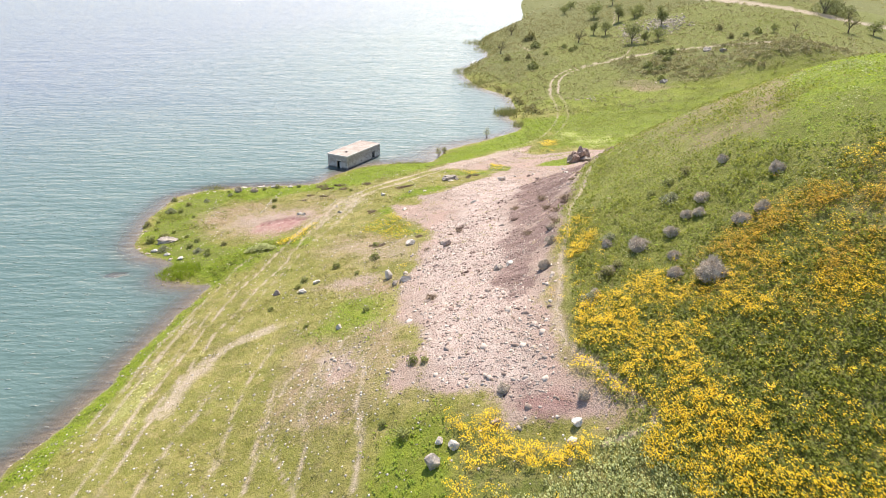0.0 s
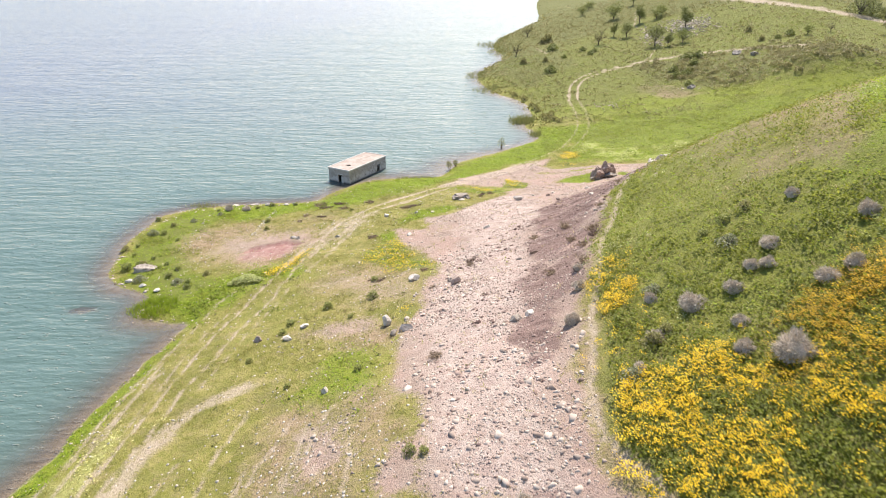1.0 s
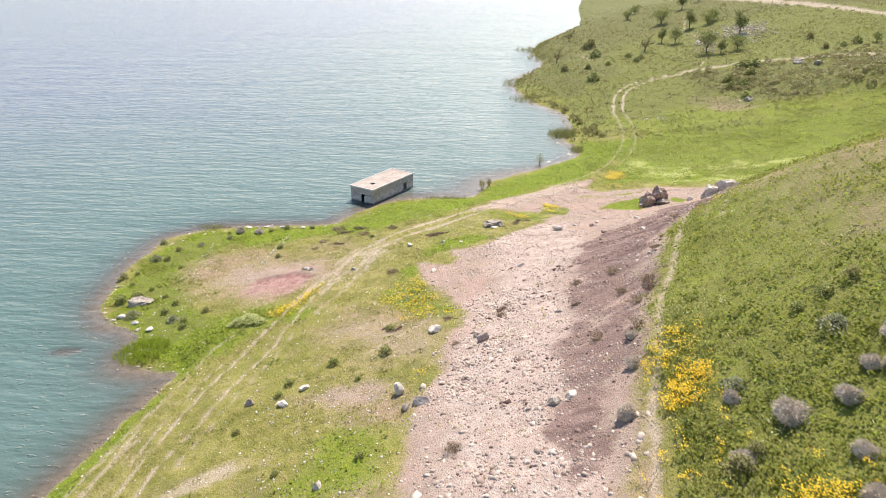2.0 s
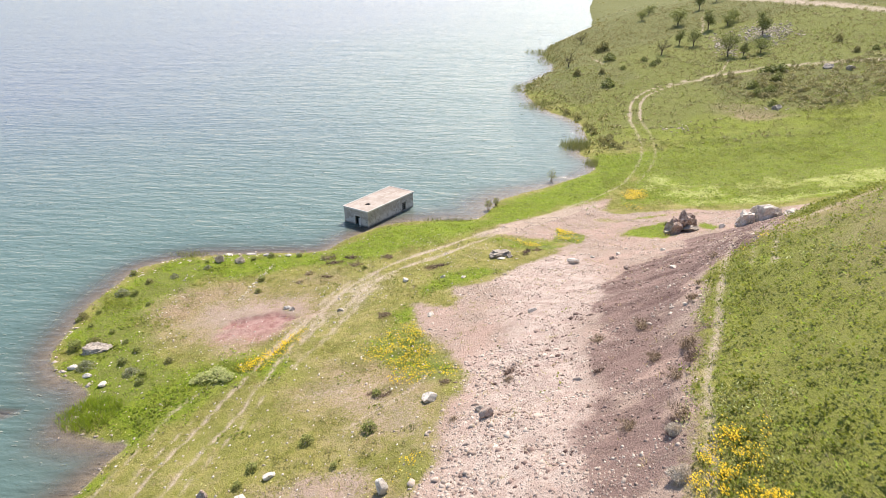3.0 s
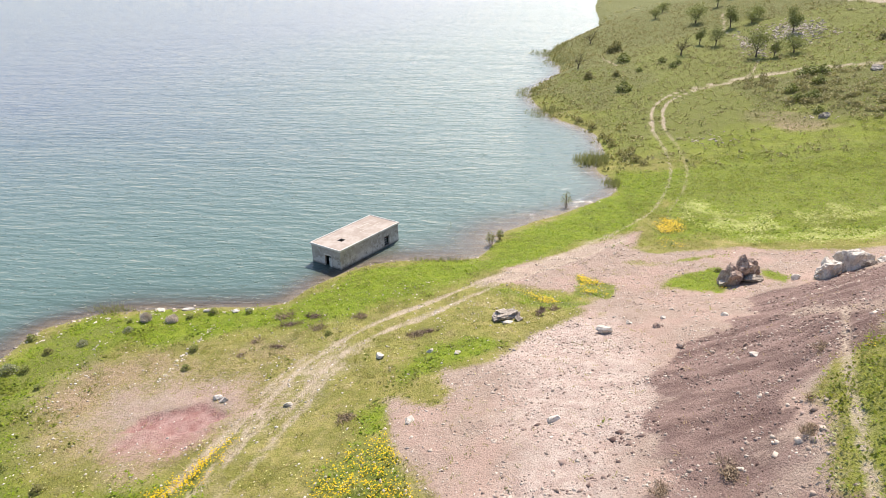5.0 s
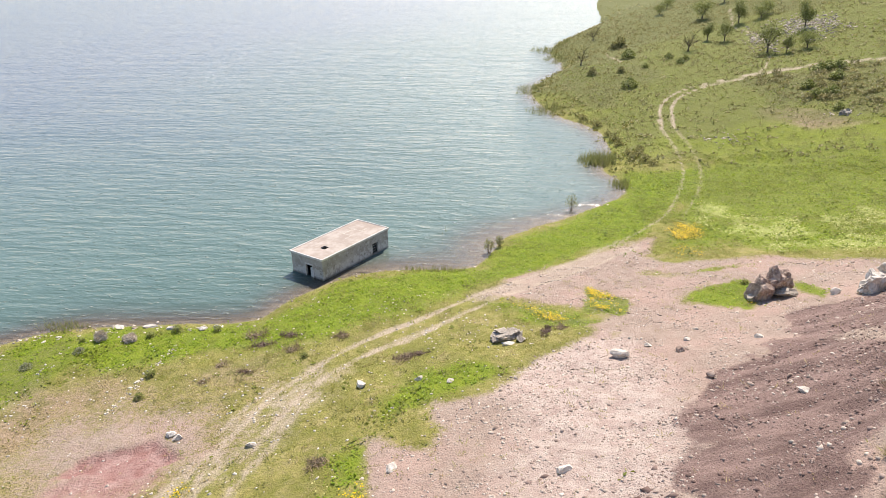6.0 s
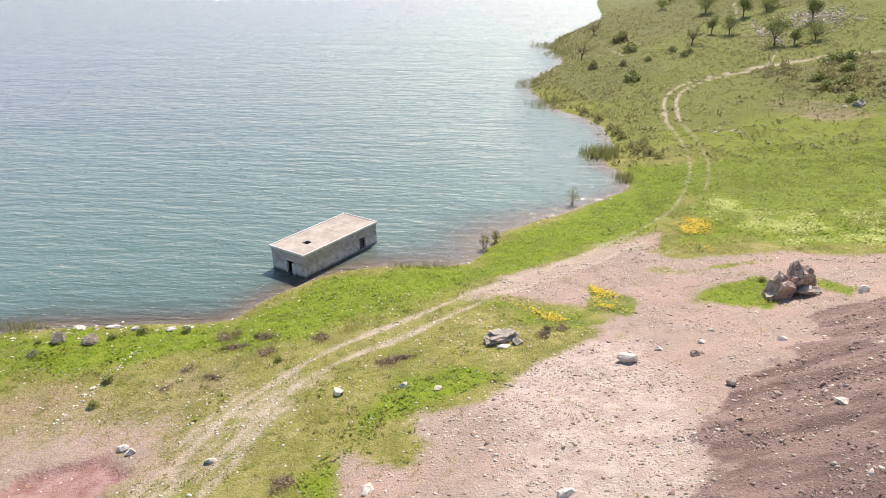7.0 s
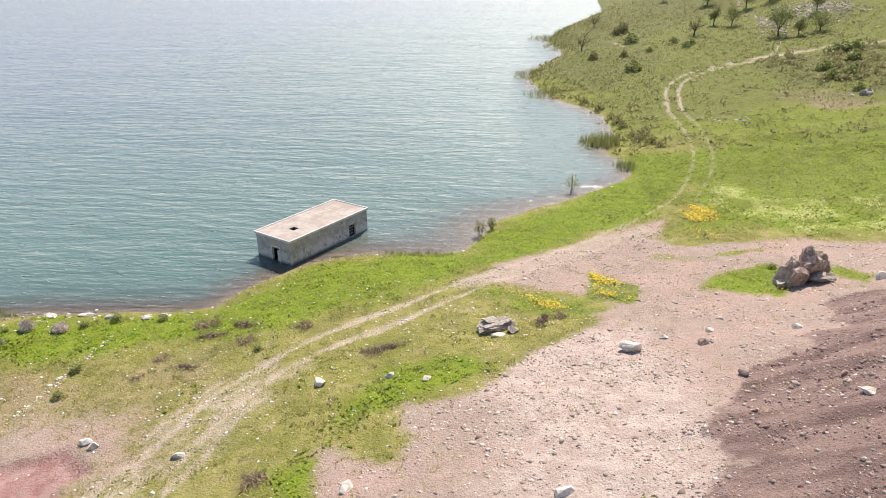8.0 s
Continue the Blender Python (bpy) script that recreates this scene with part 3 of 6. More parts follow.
patch("yellow", [(0.2, 36.6), (2.9, 36.4), (3.8, 34.3), (7, 33.4), (9.4, 32.4), (6.7, 30.4), (3.4, 28.6), (0.6, 29.4), (0.2, 33)], 1.2, 1.2, amount=0.88)
patch("yellow", [(17, 28), (21.4, 28.4), (24, 24), (18, 24.5)], 1.5, 1.2, amount=0.95)
patch("rusty", [(22, 48), (24.2, 48.4), (30, 45.5), (26, 35.9), (21.1, 38), (19.6, 41), (16.8, 40.6), (16, 42), (19.5, 46)], 3.0, 2.2, 3.0)
patch("leafy", [(15.2, 35.8), (18.1, 37.4), (24.5, 34), (22, 28.8), (17.9, 30.6)], 2.0, 2.0, 3.0)
patch("leafy", [(16.4, 30.2), (18.7, 30.4), (21.5, 28.4), (20.6, 26.4), (17.3, 27.8)], 1.2, 1.2, 2.0, amount=0.9)
patch("yellow", [(-22.2, 77), (-20.6, 80.6), (-18.4, 84.4), (-17.6, 84), (-18.8, 79.5), (-20.6, 76.5)], 1.2, 0.7)
patch("yellow", [(-11.2, 79.5), (-8.2, 84.4), (-6, 79.4), (-2.8, 76.2), (-3.0, 73.4), (-5.8, 73.4)], 2.0, 1.6, amount=0.76)
patch("yellow", [(5.2, 111.2), (9.0, 108.0), (8.8, 104.2), (5.2, 105.2)], 1.2, 0.8)
patch("yellow", [(-1.2, 107.5), (2.2, 105.8), (6.7, 103.0), (4.4, 102.3), (2.1, 103.3)], 1.0, 0.7)
patch("yellow", [(17.2, 129), (19.3, 127.6), (19.2, 124), (16, 122.5), (14.9, 124.4)], 1.2, 0.8)
patch("yellow", [(14.5, 120.5), (17, 121.5), (18, 118.5), (15, 118)], 1.2, 0.8, amount=0.6)
patch("yellow", [(-5.9, 66.5), (-3.9, 64.4), (-4, 60.9), (-5.3, 62)], 1.2, 0.8, amount=0.8)
patch("yellow", [(18.2, 85.2), (22.5, 85.4), (21.4, 83.2), (18.4, 82.7)], 1.0, 0.7, amount=0.8)
patch("yellow", [(9.4, 52), (10, 60), (12.2, 60), (12, 52)], 1.4, 1.0, amount=0.64)
patch("yellow", [(17, 108), (19.5, 107), (19.5, 105), (17.5, 105)], 1.2, 0.8, amount=0.5)
patch("dry", [(7, 58), (9.6, 60.5), (9.2, 52), (8.6, 46), (8, 41.5), (9.2, 37.8), (11.2, 34), (9.5, 33.3), (7.4, 36.5), (6, 42), (6.6, 50)], 0.9, 0.7, 1.5)
patch("dry", [(24, 44), (30, 47), (34, 42), (31, 37), (26, 39)], 4.0, 2.5, amount=0.7)
patch("sage", [(9.5, 32.3), (11.4, 32.3), (12.6, 29.5), (14.8, 24.5), (18, 14), (0, 14), (2, 29), (6.5, 30)], 1.5, 1.0)

MAIN_TRACK = [(-30, -200), (-25, 30), (-24.9, 41.6), (-23.7, 50.4), (-22, 58.4), (-20.9, 70), (-18.9, 78.3), (-16.6, 86.5), (-15.3, 92.4), (-13.9, 95.6), (-11.2, 99.3), (-8.1, 102.4), (-3.1, 108.3), (1.1, 112), (7, 117.4), (11.2, 122), (16.7, 132), (22, 147), (23.9, 160), (24.3, 177), (27.2, 187.5), (35, 197), (51.5, 201), (66, 197.5), (78, 192), (95, 190)]
lane("track", [(-26, -60), (-24.6, 35.6), (-24.9, 41.6), (-24.2, 50.4), (-23.5, 55.5), (-23.1, 61.7), (-22.1, 69.2), (-20.7, 75), (-20, 79.3), (-18.6, 84.3), (-16.9, 90.5)], 0.26, 0.0, 1.0, 0.3, 0.5)
lane("track", [(-22.9, -60), (-22.7, 35.8), (-23.3, 43.9), (-22.3, 51.7), (-21.9, 56), (-21.1, 60.1), (-20.1, 67), (-19, 72.8), (-18.6, 79.2), (-17, 87.5)], 0.24, 0.0, 0.92, 0.3, 0.6)
lane("track", [(-27.6, 48), (-26.2, 56.3), (-26.3, 62.5), (-25.9, 66.8), (-24.9, 72.1), (-23, 76)], 0.22, 0.0, 0.75, 0.5, 0.9)
lane("track", [(-24.8, 52), (-24.3, 58), (-24, 65), (-22.8, 71)], 0.2, 0.0, 0.7, 0.6, 1.0)
lane("track", [(-20.6, 56), (-19.6, 62), (-18.6, 68), (-18, 73)], 0.2, 0.0, 0.66, 0.6, 1.0)
for off in (-1.0, 1.0):
    lane("track", beside(MAIN_TRACK[7:16], off), 0.45, 0.0, 1.0, 0.9, 1.0)
    lane("track", beside([(24.4, 172), *MAIN_TRACK[20:]], off), 0.34, 0.0, 1.0, 0.0, 0.1)
lane("track", MAIN_TRACK[12:16], 1.8, 0.0, 0.6, 0.8, 1.0)
for side in (-1.9, -0.1, 1.7):
    lane("track", [(x + side, y - 0.4 * side) for x, y in MAIN_TRACK[6:10]], 0.4, 0.0, 0.75, 2.2, 3.0)
lane("track", MAIN_TRACK[7:10], 3.0, 0.0, 0.58, 1.6, 3.0)
lane("track", [(8.9, 120.8), (12.7, 125.6), (16.7, 132), (20, 140.6), (22.4, 149.9), (23.4, 160.6), (23.4, 170.1), (23.6, 178)], 0.3, 0.0, 0.66, 0.0, 0.3)
lane("track", [(18.6, 131.5), (22.1, 140), (24.6, 149.4), (25.6, 160), (25.6, 170), (25.6, 178)], 0.28, 0.0, 0.5, 0.0, 0.3)
lane("track", MAIN_TRACK[21:], 0.9, 0.0, 0.7, 0.0, 0.1)
lane("track", [(76, 300), (84, 268), (90.5, 253.4), (99.9, 239), (112.5, 229.5), (124, 226), (150, 229), (220, 240)], 3.4, 0.0, 1.0)
lane("track", [(-22.2, 44), (-21.6, 49), (-20.2, 52.6), (-16.8, 55)], 1.2, 0.0, 0.85, 1.5)
for course in ([(-5.4, 33), (-5.9, 37.7), (-6.5, 40.8), (-6.5, 46)], [(-12, 30), (-12.6, 34.2), (-12.8, 38.8), (-12.4, 43.5), (-10.9, 50)],
               [(-15.2, 30), (-15.6, 34.3), (-15.7, 40.1), (-16.2, 46), (-15, 52)], [(-9.1, 31), (-9.1, 33), (-12.2, 39.6), (-13.3, 46)], [(-9.2, 33), (-9.2, 36.9), (-9.9, 41.2), (-9.6, 48.5)],
               [(-8, 42), (-9, 46), (-8.4, 50)], [(-20.5, 32), (-20, 40), (-18.6, 47)], [(-27, 40), (-26.6, 50), (-25.4, 60)], [(-28.4, 44), (-27.6, 54), (-26.2, 64)], [(-10.3, 68), (-8.3, 70.6), (-5.8, 73.4), (-5, 75.5)],
               [(55, 219), (56, 228), (57, 238), (55, 252), (60, 275)], [(24, 228), (22, 236), (21.5, 246)], [(46, 200), (50, 207), (54, 215)]):
    lane("track", course, 0.26, 0.0, 0.8, 1.6, 0.9)
lane("track", [(21.5, 92), (18, 84.1), (15.7, 77.1), (14.4, 72.6), (13.3, 69), (12, 65.4), (11.3, 62), (10.2, 57), (9, 52.2), (8.9, 50.4), (7.9, 44.6), (8.1, 40.8), (9.6, 37.6), (11.8, 33.2), (10.8, 32.6), (9.1, 32.6)], 0.3, 0.0, 1.0, 0.3, 0.5)
lane("dry", [(19.5, 88), (23, 84.5), (28, 81), (33, 78.5), (40, 79)], 4.5, 0.0, 0.85, 1.5)
lane("dry", [(20, 92), (22, 86.5), (26, 86), (31, 86.3), (35, 85), (39, 82)], 2.6, 0.0, 0.8, 1.5)
lane("track", [(20.5, 95), (22, 87), (26, 86), (31, 86.3), (35, 85), (39, 82)], 1.3, 0.0, 0.62, 1.5)
lane("track", [(19.2, 77.5), (20.4, 81.2), (22, 84), (25, 87)], 0.3, 0.0, 0.8, 0.3)
lane("track", [(18.2, 79), (19.2, 82), (20.6, 86)], 0.25, 0.0, 0.6, 0.3)
COVER["mud"] = np.clip((0.45 - LAND) / 0.9, 0, 1) * np.clip((300 - GY) / 60, 0, 1)
for name in ("lush", "dry", "yellow", "cream", "scrub"):
    COVER[name] *= 1 - 0.9 * np.clip(COVER["bare"] * 1.3 - COVER["lush"] * 1.5, 0, 1)
patch("road", [(-4.2, 109.6), (-0.4, 113.5), (4.4, 116.7), (9.6, 120.5), (15.4, 125.4), (13.8, 121.5), (12.5, 118.3), (10.5, 113.5), (5, 110.5), (-1.5, 107.8)], 0.9, 0.6, 1.5)
QUARRY = np.maximum(np.clip(COVER["bare"], 0, 1) * (GX > 3) * (GY > 37) * (GY < 100), COVER["road"])
for name in ("lush", "yellow", "dry"):
    COVER[name] *= 1 - QUARRY
COVER["bare"] *= 1 - np.clip(COVER["lush"] * 1.2, 0, 1)

# fine relief: tussocks in the grass, rills and rubble on the bare ground, sunken ruts
relief = rough(GX, GY, 7.0, 31) * 0.5 * np.clip(LAND / 6, 0, 1) + rough(GX, GY, 1.6, 41, 3) * 0.16 * np.clip(LAND / 2, 0, 1)
down, across = GX * 0.985 + GY * 0.17, GY * 0.985 - GX * 0.17
rills = 1 - 2 * np.abs(rough(down * 0.16, across, 2.3, 51, 2)) - 1.6 * np.abs(rough(down * 0.3, across, 1.0, 53, 2))
relief += COVER["brown"] * (GY > 62) * (rills - 0.5) * 0.36 + COVER["brown"] * rough(GX, GY, 0.9, 55, 2) * 0.3
relief -= COVER["track"] * 0.10
relief -= np.clip(COVER["clay"] * 1.8 - 0.8, 0, 1) * 0.34 * (GY > 60)
relief += COVER["rubble"] * COVER["bare"] * rough(GX, GY, 1.3, 57, 3) * 0.34
relief += COVER["yellow"] * rough(GX, GY, 1.4, 61, 2) * 0.3
SHEET += relief * (np.abs(GX) < 400)
SHEET = np.where(LAND > 0.3, np.maximum(SHEET, 0.03), SHEET)
# a sandbar just under the water off the point
SHEET = np.where(LAND < 0, np.maximum(SHEET, -0.06 - 0.16 * (((GX + 39.5) / 1.1) ** 2 + ((GY - 72) / 0.6) ** 2)), SHEET)


def sample(field, x, y):
    """Reads a field of the ground at any places."""
    fx, fy = np.interp(x, XS, np.arange(len(XS))), np.interp(y, YS, np.arange(len(YS)))
    i, j = np.minimum(fx.astype(int), len(XS) - 2), np.minimum(fy.astype(int), len(YS) - 2)
    u, v = fx - i, fy - j
    return (field[j, i] * (1 - u) + field[j, i + 1] * u) * (1 - v) + (field[j + 1, i] * (1 - u) + field[j + 1, i + 1] * u) * v


def ground_z(x, y):
    return float(sample(SHEET, np.array([float(x)]), np.array([float(y)]))[0])


def fast_mesh(name, verts, faces, material, smooth=False):
    """A mesh from arrays: verts (n, 3), faces (m, 3 or 4)."""
    me = bpy.data.meshes.new(name)
    count, k = faces.shape
    me.vertices.add(len(verts))
    me.vertices.foreach_set("co", np.ascontiguousarray(verts, np.float32).ravel())
    me.loops.add(count * k)
    me.loops.foreach_set("vertex_index", np.ascontiguousarray(faces, np.int32).ravel())
    me.polygons.add(count)
    me.polygons.foreach_set("loop_start", np.arange(0, count * k, k, dtype=np.int32))
    if smooth:
        me.polygons.foreach_set("use_smooth", np.ones(count, bool))
    me.update(calc_edges=True)
    me.materials.append(material)
    return me


def sheet_faces(nx, ny):
    i = (np.arange(ny - 1)[:, None] * nx + np.arange(nx - 1)[None]).ravel()
    return np.stack([i, i + 1, i + nx + 1, i + nx], -1)


def add_field(me, name, values):
    me.attributes.new(name, "FLOAT", "POINT").data.foreach_set("value", np.ascontiguousarray(values, np.float32).ravel())


land_mesh = fast_mesh("ground", np.stack([GX, GY, SHEET], -1).reshape(-1, 3), sheet_faces(len(XS), len(YS)), GROUND, True)
for name in ("lush", "dry", "scrub", "cream", "bare", "brown", "clay", "track", "mud", "rubble", "yellow"):
    add_field(land_mesh, name, COVER[name])
tagged(new("ground", land_mesh), "green spring grassland with bare pinkish soil sloping to a lake", "ground", kind="structure")

WX, WY = np.meshgrid(stretch_axis(-46.0, 26.0, 1.0, 3200.0, 1.08, 1.08), stretch_axis(26.0, 190.0, 1.0, 3200.0, 1.08, 1.08))
bed = sample(SHEET, WX.ravel(), WY.ravel())
lake_mesh = fast_mesh("lake", np.stack([WX.ravel(), WY.ravel(), 0 * bed], -1), sheet_faces(WX.shape[1], WX.shape[0]), WATER, True)
add_field(lake_mesh, "murk", np.maximum(1 - np.exp(-np.maximum(-bed, 0) / 0.27), np.clip((WY.ravel() - 260) / 60, 0, 1)))
add_field(lake_mesh, "offshore", np.clip(-sample(LAND, WX.ravel(), WY.ravel()) / 150, 0, 1))
lake = tagged(new("lake", lake_mesh), "calm turquoise lake water with small ripples", "water", kind="structure")


# ---- helpers for things ----
def part(name, bm, material, parent, label="", smooth=False):
    me = bpy.data.meshes.new(name)
    bm.to_mesh(me)
    bm.free()
    me.materials.append(material)
    if smooth:
        for p in me.polygons:
            p.use_smooth = True
    ob = new(name, me)
    ob.parent = parent
    return tagged(ob, label)


def box(bm, x0, x1, y0, y1, z0, z1):
    v = [bm.verts.new((x, y, z)) for z in (z0, z1) for y in (y0, y1) for x in (x0, x1)]
    for f in ((0, 2, 3, 1), (4, 5, 7, 6), (0, 1, 5, 4), (2, 6, 7, 3), (0, 4, 6, 2), (1, 3, 7, 5)):
        bm.faces.new([v[i] for i in f])
    return v


def tube(bm, points, radii, sides=6):
    """A tapered limb through points."""
    rings = []
    points = [Vector(p) for p in points]
    for i, (p, r) in enumerate(zip(points, radii)):
        ahead = (points[min(i + 1, len(points) - 1)] - points[max(i - 1, 0)]).normalized()
        a = ahead.cross((0.31, 0.95, 0.05)).normalized()
        b = ahead.cross(a)
        rings.append([bm.verts.new(p + r * (math.cos(2 * math.pi * k / sides) * a + math.sin(2 * math.pi * k / sides) * b)) for k in range(sides)])
    for low, high in zip(rings[:-1], rings[1:]):
        for k in range(sides):
            bm.faces.new((low[k], low[(k + 1) % sides], high[(k + 1) % sides], high[k]))
    bm.faces.new(rings[0][::-1])
    bm.faces.new(rings[-1])


def stand(name, x, y, turn=0.0, sink=0.0, tilt=0.0):
    ob = new(name)
    ob.empty_display_size = 0.3
    ob.matrix_world = pose(x, y, ground_z(x, y) - sink, tilt, 0, turn)
    return ob


def rock_bmesh(size, seed, cuts=15, detail=3):
    """A block with broken faces."""
    rng = random.Random(seed)
    bm = bmesh.new()
    bmesh.ops.create_icosphere(bm, subdivisions=detail, radius=1.0)
    planes = []
    for _ in range(cuts):
        w = Vector((rng.gauss(0, 1), rng.gauss(0, 1), rng.gauss(0, 0.9))).normalized()
        planes.append((w, rng.uniform(0.42, 0.8)))
    shift = Vector((rng.uniform(-50, 50), rng.uniform(-50, 50), 0))
    for v in bm.verts:
        for w, d in planes:
            over = v.co.dot(w) - d
            if over > 0:
                v.co -= w * over
        v.co *= 1.18
        v.co += v.co.normalized() * (noise.noise(v.co * 1.9 + shift) * 0.04 + abs(noise.noise(v.co * 4.5 + shift)) * -0.09)
        v.co = Vector((v.co.x * size[0], v.co.y * size[1], v.co.z * size[2]))
    return bm


def angular_bmesh(size, seed):
    """A block broken along flat planes."""
    rng = random.Random(seed)
    bm = bmesh.new()
    for _ in range(20):
        d = Vector((rng.gauss(0, 1), rng.gauss(0, 1), rng.gauss(0, 1))).normalized()
        reach = max(abs(d.x), abs(d.y), abs(d.z))
        bm.verts.new(d * (0.45 + 0.55 / reach) * rng.uniform(0.85, 1.12))
    bmesh.ops.convex_hull(bm, input=bm.verts[:])
    loose = [v for v in bm.verts if not v.link_faces]
    bmesh.ops.delete(bm, geom=loose, context="VERTS")
    bmesh.ops.bevel(bm, geom=bm.edges[:], offset=0.03, segments=1, affect="EDGES")
    bmesh.ops.triangulate(bm, faces=bm.faces[:])
    bmesh.ops.subdivide_edges(bm, edges=bm.edges[:], cuts=4, use_grid_fill=True)
    shift = Vector((rng.uniform(-50, 50), rng.uniform(-50, 50), 0))
    for v in bm.verts:
        v.co += v.co.normalized() * (noise.noise(v.co * 1.8 + shift) * 0.22 - abs(noise.noise(v.co * 3.6 + shift)) * 0.3 - abs(noise.noise(v.co * 9 + shift)) * 0.1 + 0.08)
        v.co = Vector((v.co.x * size[0], v.co.y * size[1], v.co.z * size[2]))
    return bm


def boulder(x, y, size, material, label, seed, turn=0.0, tilt=0.0, sink=0.35, lift=0.0):
    """A single rock, half sunk in the soil."""
    bm = angular_bmesh(size, seed) if max(size) > 0.75 else rock_bmesh(size, seed)
    me = bpy.data.meshes.new("boulder")
    bm.to_mesh(me)
    bm.free()
    me.materials.append(material)
    ob = new("boulder", me)
    ob.matrix_world = pose(x, y, ground_z(x, y) + size[2] * (1 - 2 * sink) * 0.8 + lift, tilt, tilt * 0.4, turn)
    return tagged(ob, label, "rock", "boulders")


def scatter(name, templates, x, y, scale, material, label, category, rng, flat=1.0, sink=0.0, lean=0.15, height=None):
    """Many small pieces joined into one object that nobody could count."""
    z = sample(SHEET, x, y) - sink * scale if height is None else height
    pick = rng.integers(0, len(templates), len(x))
    turn = rng.uniform(0, 2 * np.pi, len(x))
    tall = flat * rng.uniform(0.75, 1.25, len(x))
    lx, ly = rng.normal(0, lean, len(x)), rng.normal(0, lean, len(x))
    verts, faces, start = [], [], 0
    for k, (tv, tf) in enumerate(templates):
        m = pick == k
        if not m.any():
            continue
        c, s = np.cos(turn[m])[:, None], np.sin(turn[m])[:, None]
        sc = scale[m][:, None]
        h = tv[None, :, 2] * sc * tall[m][:, None]
        px = (tv[None, :, 0] * c - tv[None, :, 1] * s) * sc + h * lx[m][:, None] + x[m][:, None]
        py = (tv[None, :, 0] * s + tv[None, :, 1] * c) * sc + h * ly[m][:, None] + y[m][:, None]
        verts.append(np.stack([px, py, h + z[m][:, None]], -1).reshape(-1, 3))
        faces.append((tf[None] + (np.arange(m.sum()) * len(tv))[:, None, None]).reshape(-1, 3) + start)
        start += m.sum() * len(tv)
    me = fast_mesh(name, np.concatenate(verts), np.concatenate(faces), material)
    return tagged(new(name, me), label, category, kind="stuff")


def blades(rng, count, spread, high, wide, lean):
    """A tuft of grass blades as (verts, faces)."""
    v, f = [], []
    for _ in range(count):
        a, r = rng.uniform(0, 2 * np.pi), spread * np.sqrt(rng.uniform())
        bx, by = r * np.cos(a), r * np.sin(a)
        w = rng.uniform(0, 2 * np.pi)
        tip = rng.normal(0, lean, 2) + lean * np.array([np.cos(a), np.sin(a)])
        h = high * rng.uniform(0.6, 1.1)
        k = len(v)
        v += [(bx - wide * np.cos(w), by - wide * np.sin(w), 0), (bx + wide * np.cos(w), by + wide * np.sin(w), 0), (bx + tip[0], by + tip[1], h)]
        f.append((k, k + 1, k + 2))
    return np.array(v, float), np.array(f)


def leaves(rng, count, radius, high, leaf, hollow=0.4, base=0.05, upward=0.6):
    """A dome of small leaves as (verts, faces)."""
    v, f = [], []
    for _ in range(count):
        a, up = rng.uniform(0, 2 * np.pi), np.arcsin(rng.uniform(0.0, 1.0))
        r = hollow + (1 - hollow) * rng.uniform() ** 0.5
        c = np.array([radius * r * np.cos(a) * np.cos(up), radius * r * np.sin(a) * np.cos(up), base + high * r * np.sin(up)])
        n = rng.normal(0, 1, 3) + np.array([0, 0, upward])
        n /= np.linalg.norm(n)
        t = np.cross(n, rng.normal(0, 1, 3))
        t /= np.linalg.norm(t)
        b = np.cross(n, t) * 0.55
        s = leaf * rng.uniform(0.6, 1.3)
        k = len(v)
        v += [c - t * s, c + b * s, c + t * s, c - b * s]
        f += [(k, k + 1, k + 2), (k, k + 2, k + 3)]
    return np.array(v, float), np.array(f)


def pebble(rng):
    """A small angular stone as (verts, faces)."""
    bm = bmesh.new()
    for _ in range(11):
        d = rng.normal(0, 1, 3)
        bm.verts.new(d / np.linalg.norm(d) * rng.uniform(0.75, 1.15))
    bmesh.ops.convex_hull(bm, input=bm.verts[:])
    bmesh.ops.delete(bm, geom=[v for v in bm.verts if not v.link_faces], context="VERTS")
    bmesh.ops.triangulate(bm, faces=bm.faces[:])
    bm.verts.index_update()
    v = np.array([tuple(p.co) for p in bm.verts])
    f = np.array([[q.index for q in p.verts] for p in bm.faces])
    bm.free()
    return v * np.array([rng.uniform(0.8, 1.2), rng.uniform(0.65, 1.0), rng.uniform(0.55, 0.85)]), f


def chip(rng):
    """A smaller stone with eight faces."""
    v = np.array([(1, 0, 0), (-1, 0, 0), (0, 1, 0), (0, -1, 0), (0, 0, 1), (0, 0, -1)], float) * rng.uniform(0.6, 1.2, (6, 1))
    f = [(0, 2, 4), (2, 1, 4), (1, 3, 4), (3, 0, 4), (2, 0, 5), (1, 2, 5), (3, 1, 5), (0, 3, 5)]
    return (v + rng.normal(0, 0.18, (6, 3))) * np.array([1.0, 0.8, 0.6]), np.array(f)


def throw(rng, count, x0, x1, y0, y1, chance):
    """Random places kept by a chance that follows the ground's covers."""
    x, y = rng.uniform(x0, x1, count), rng.uniform(y0, y1, count)
    keep = rng.uniform(size=count) < chance(x, y)
    return x[keep], y[keep]


def cover_at(name, x, y):
    return sample(COVER[name], x, y)

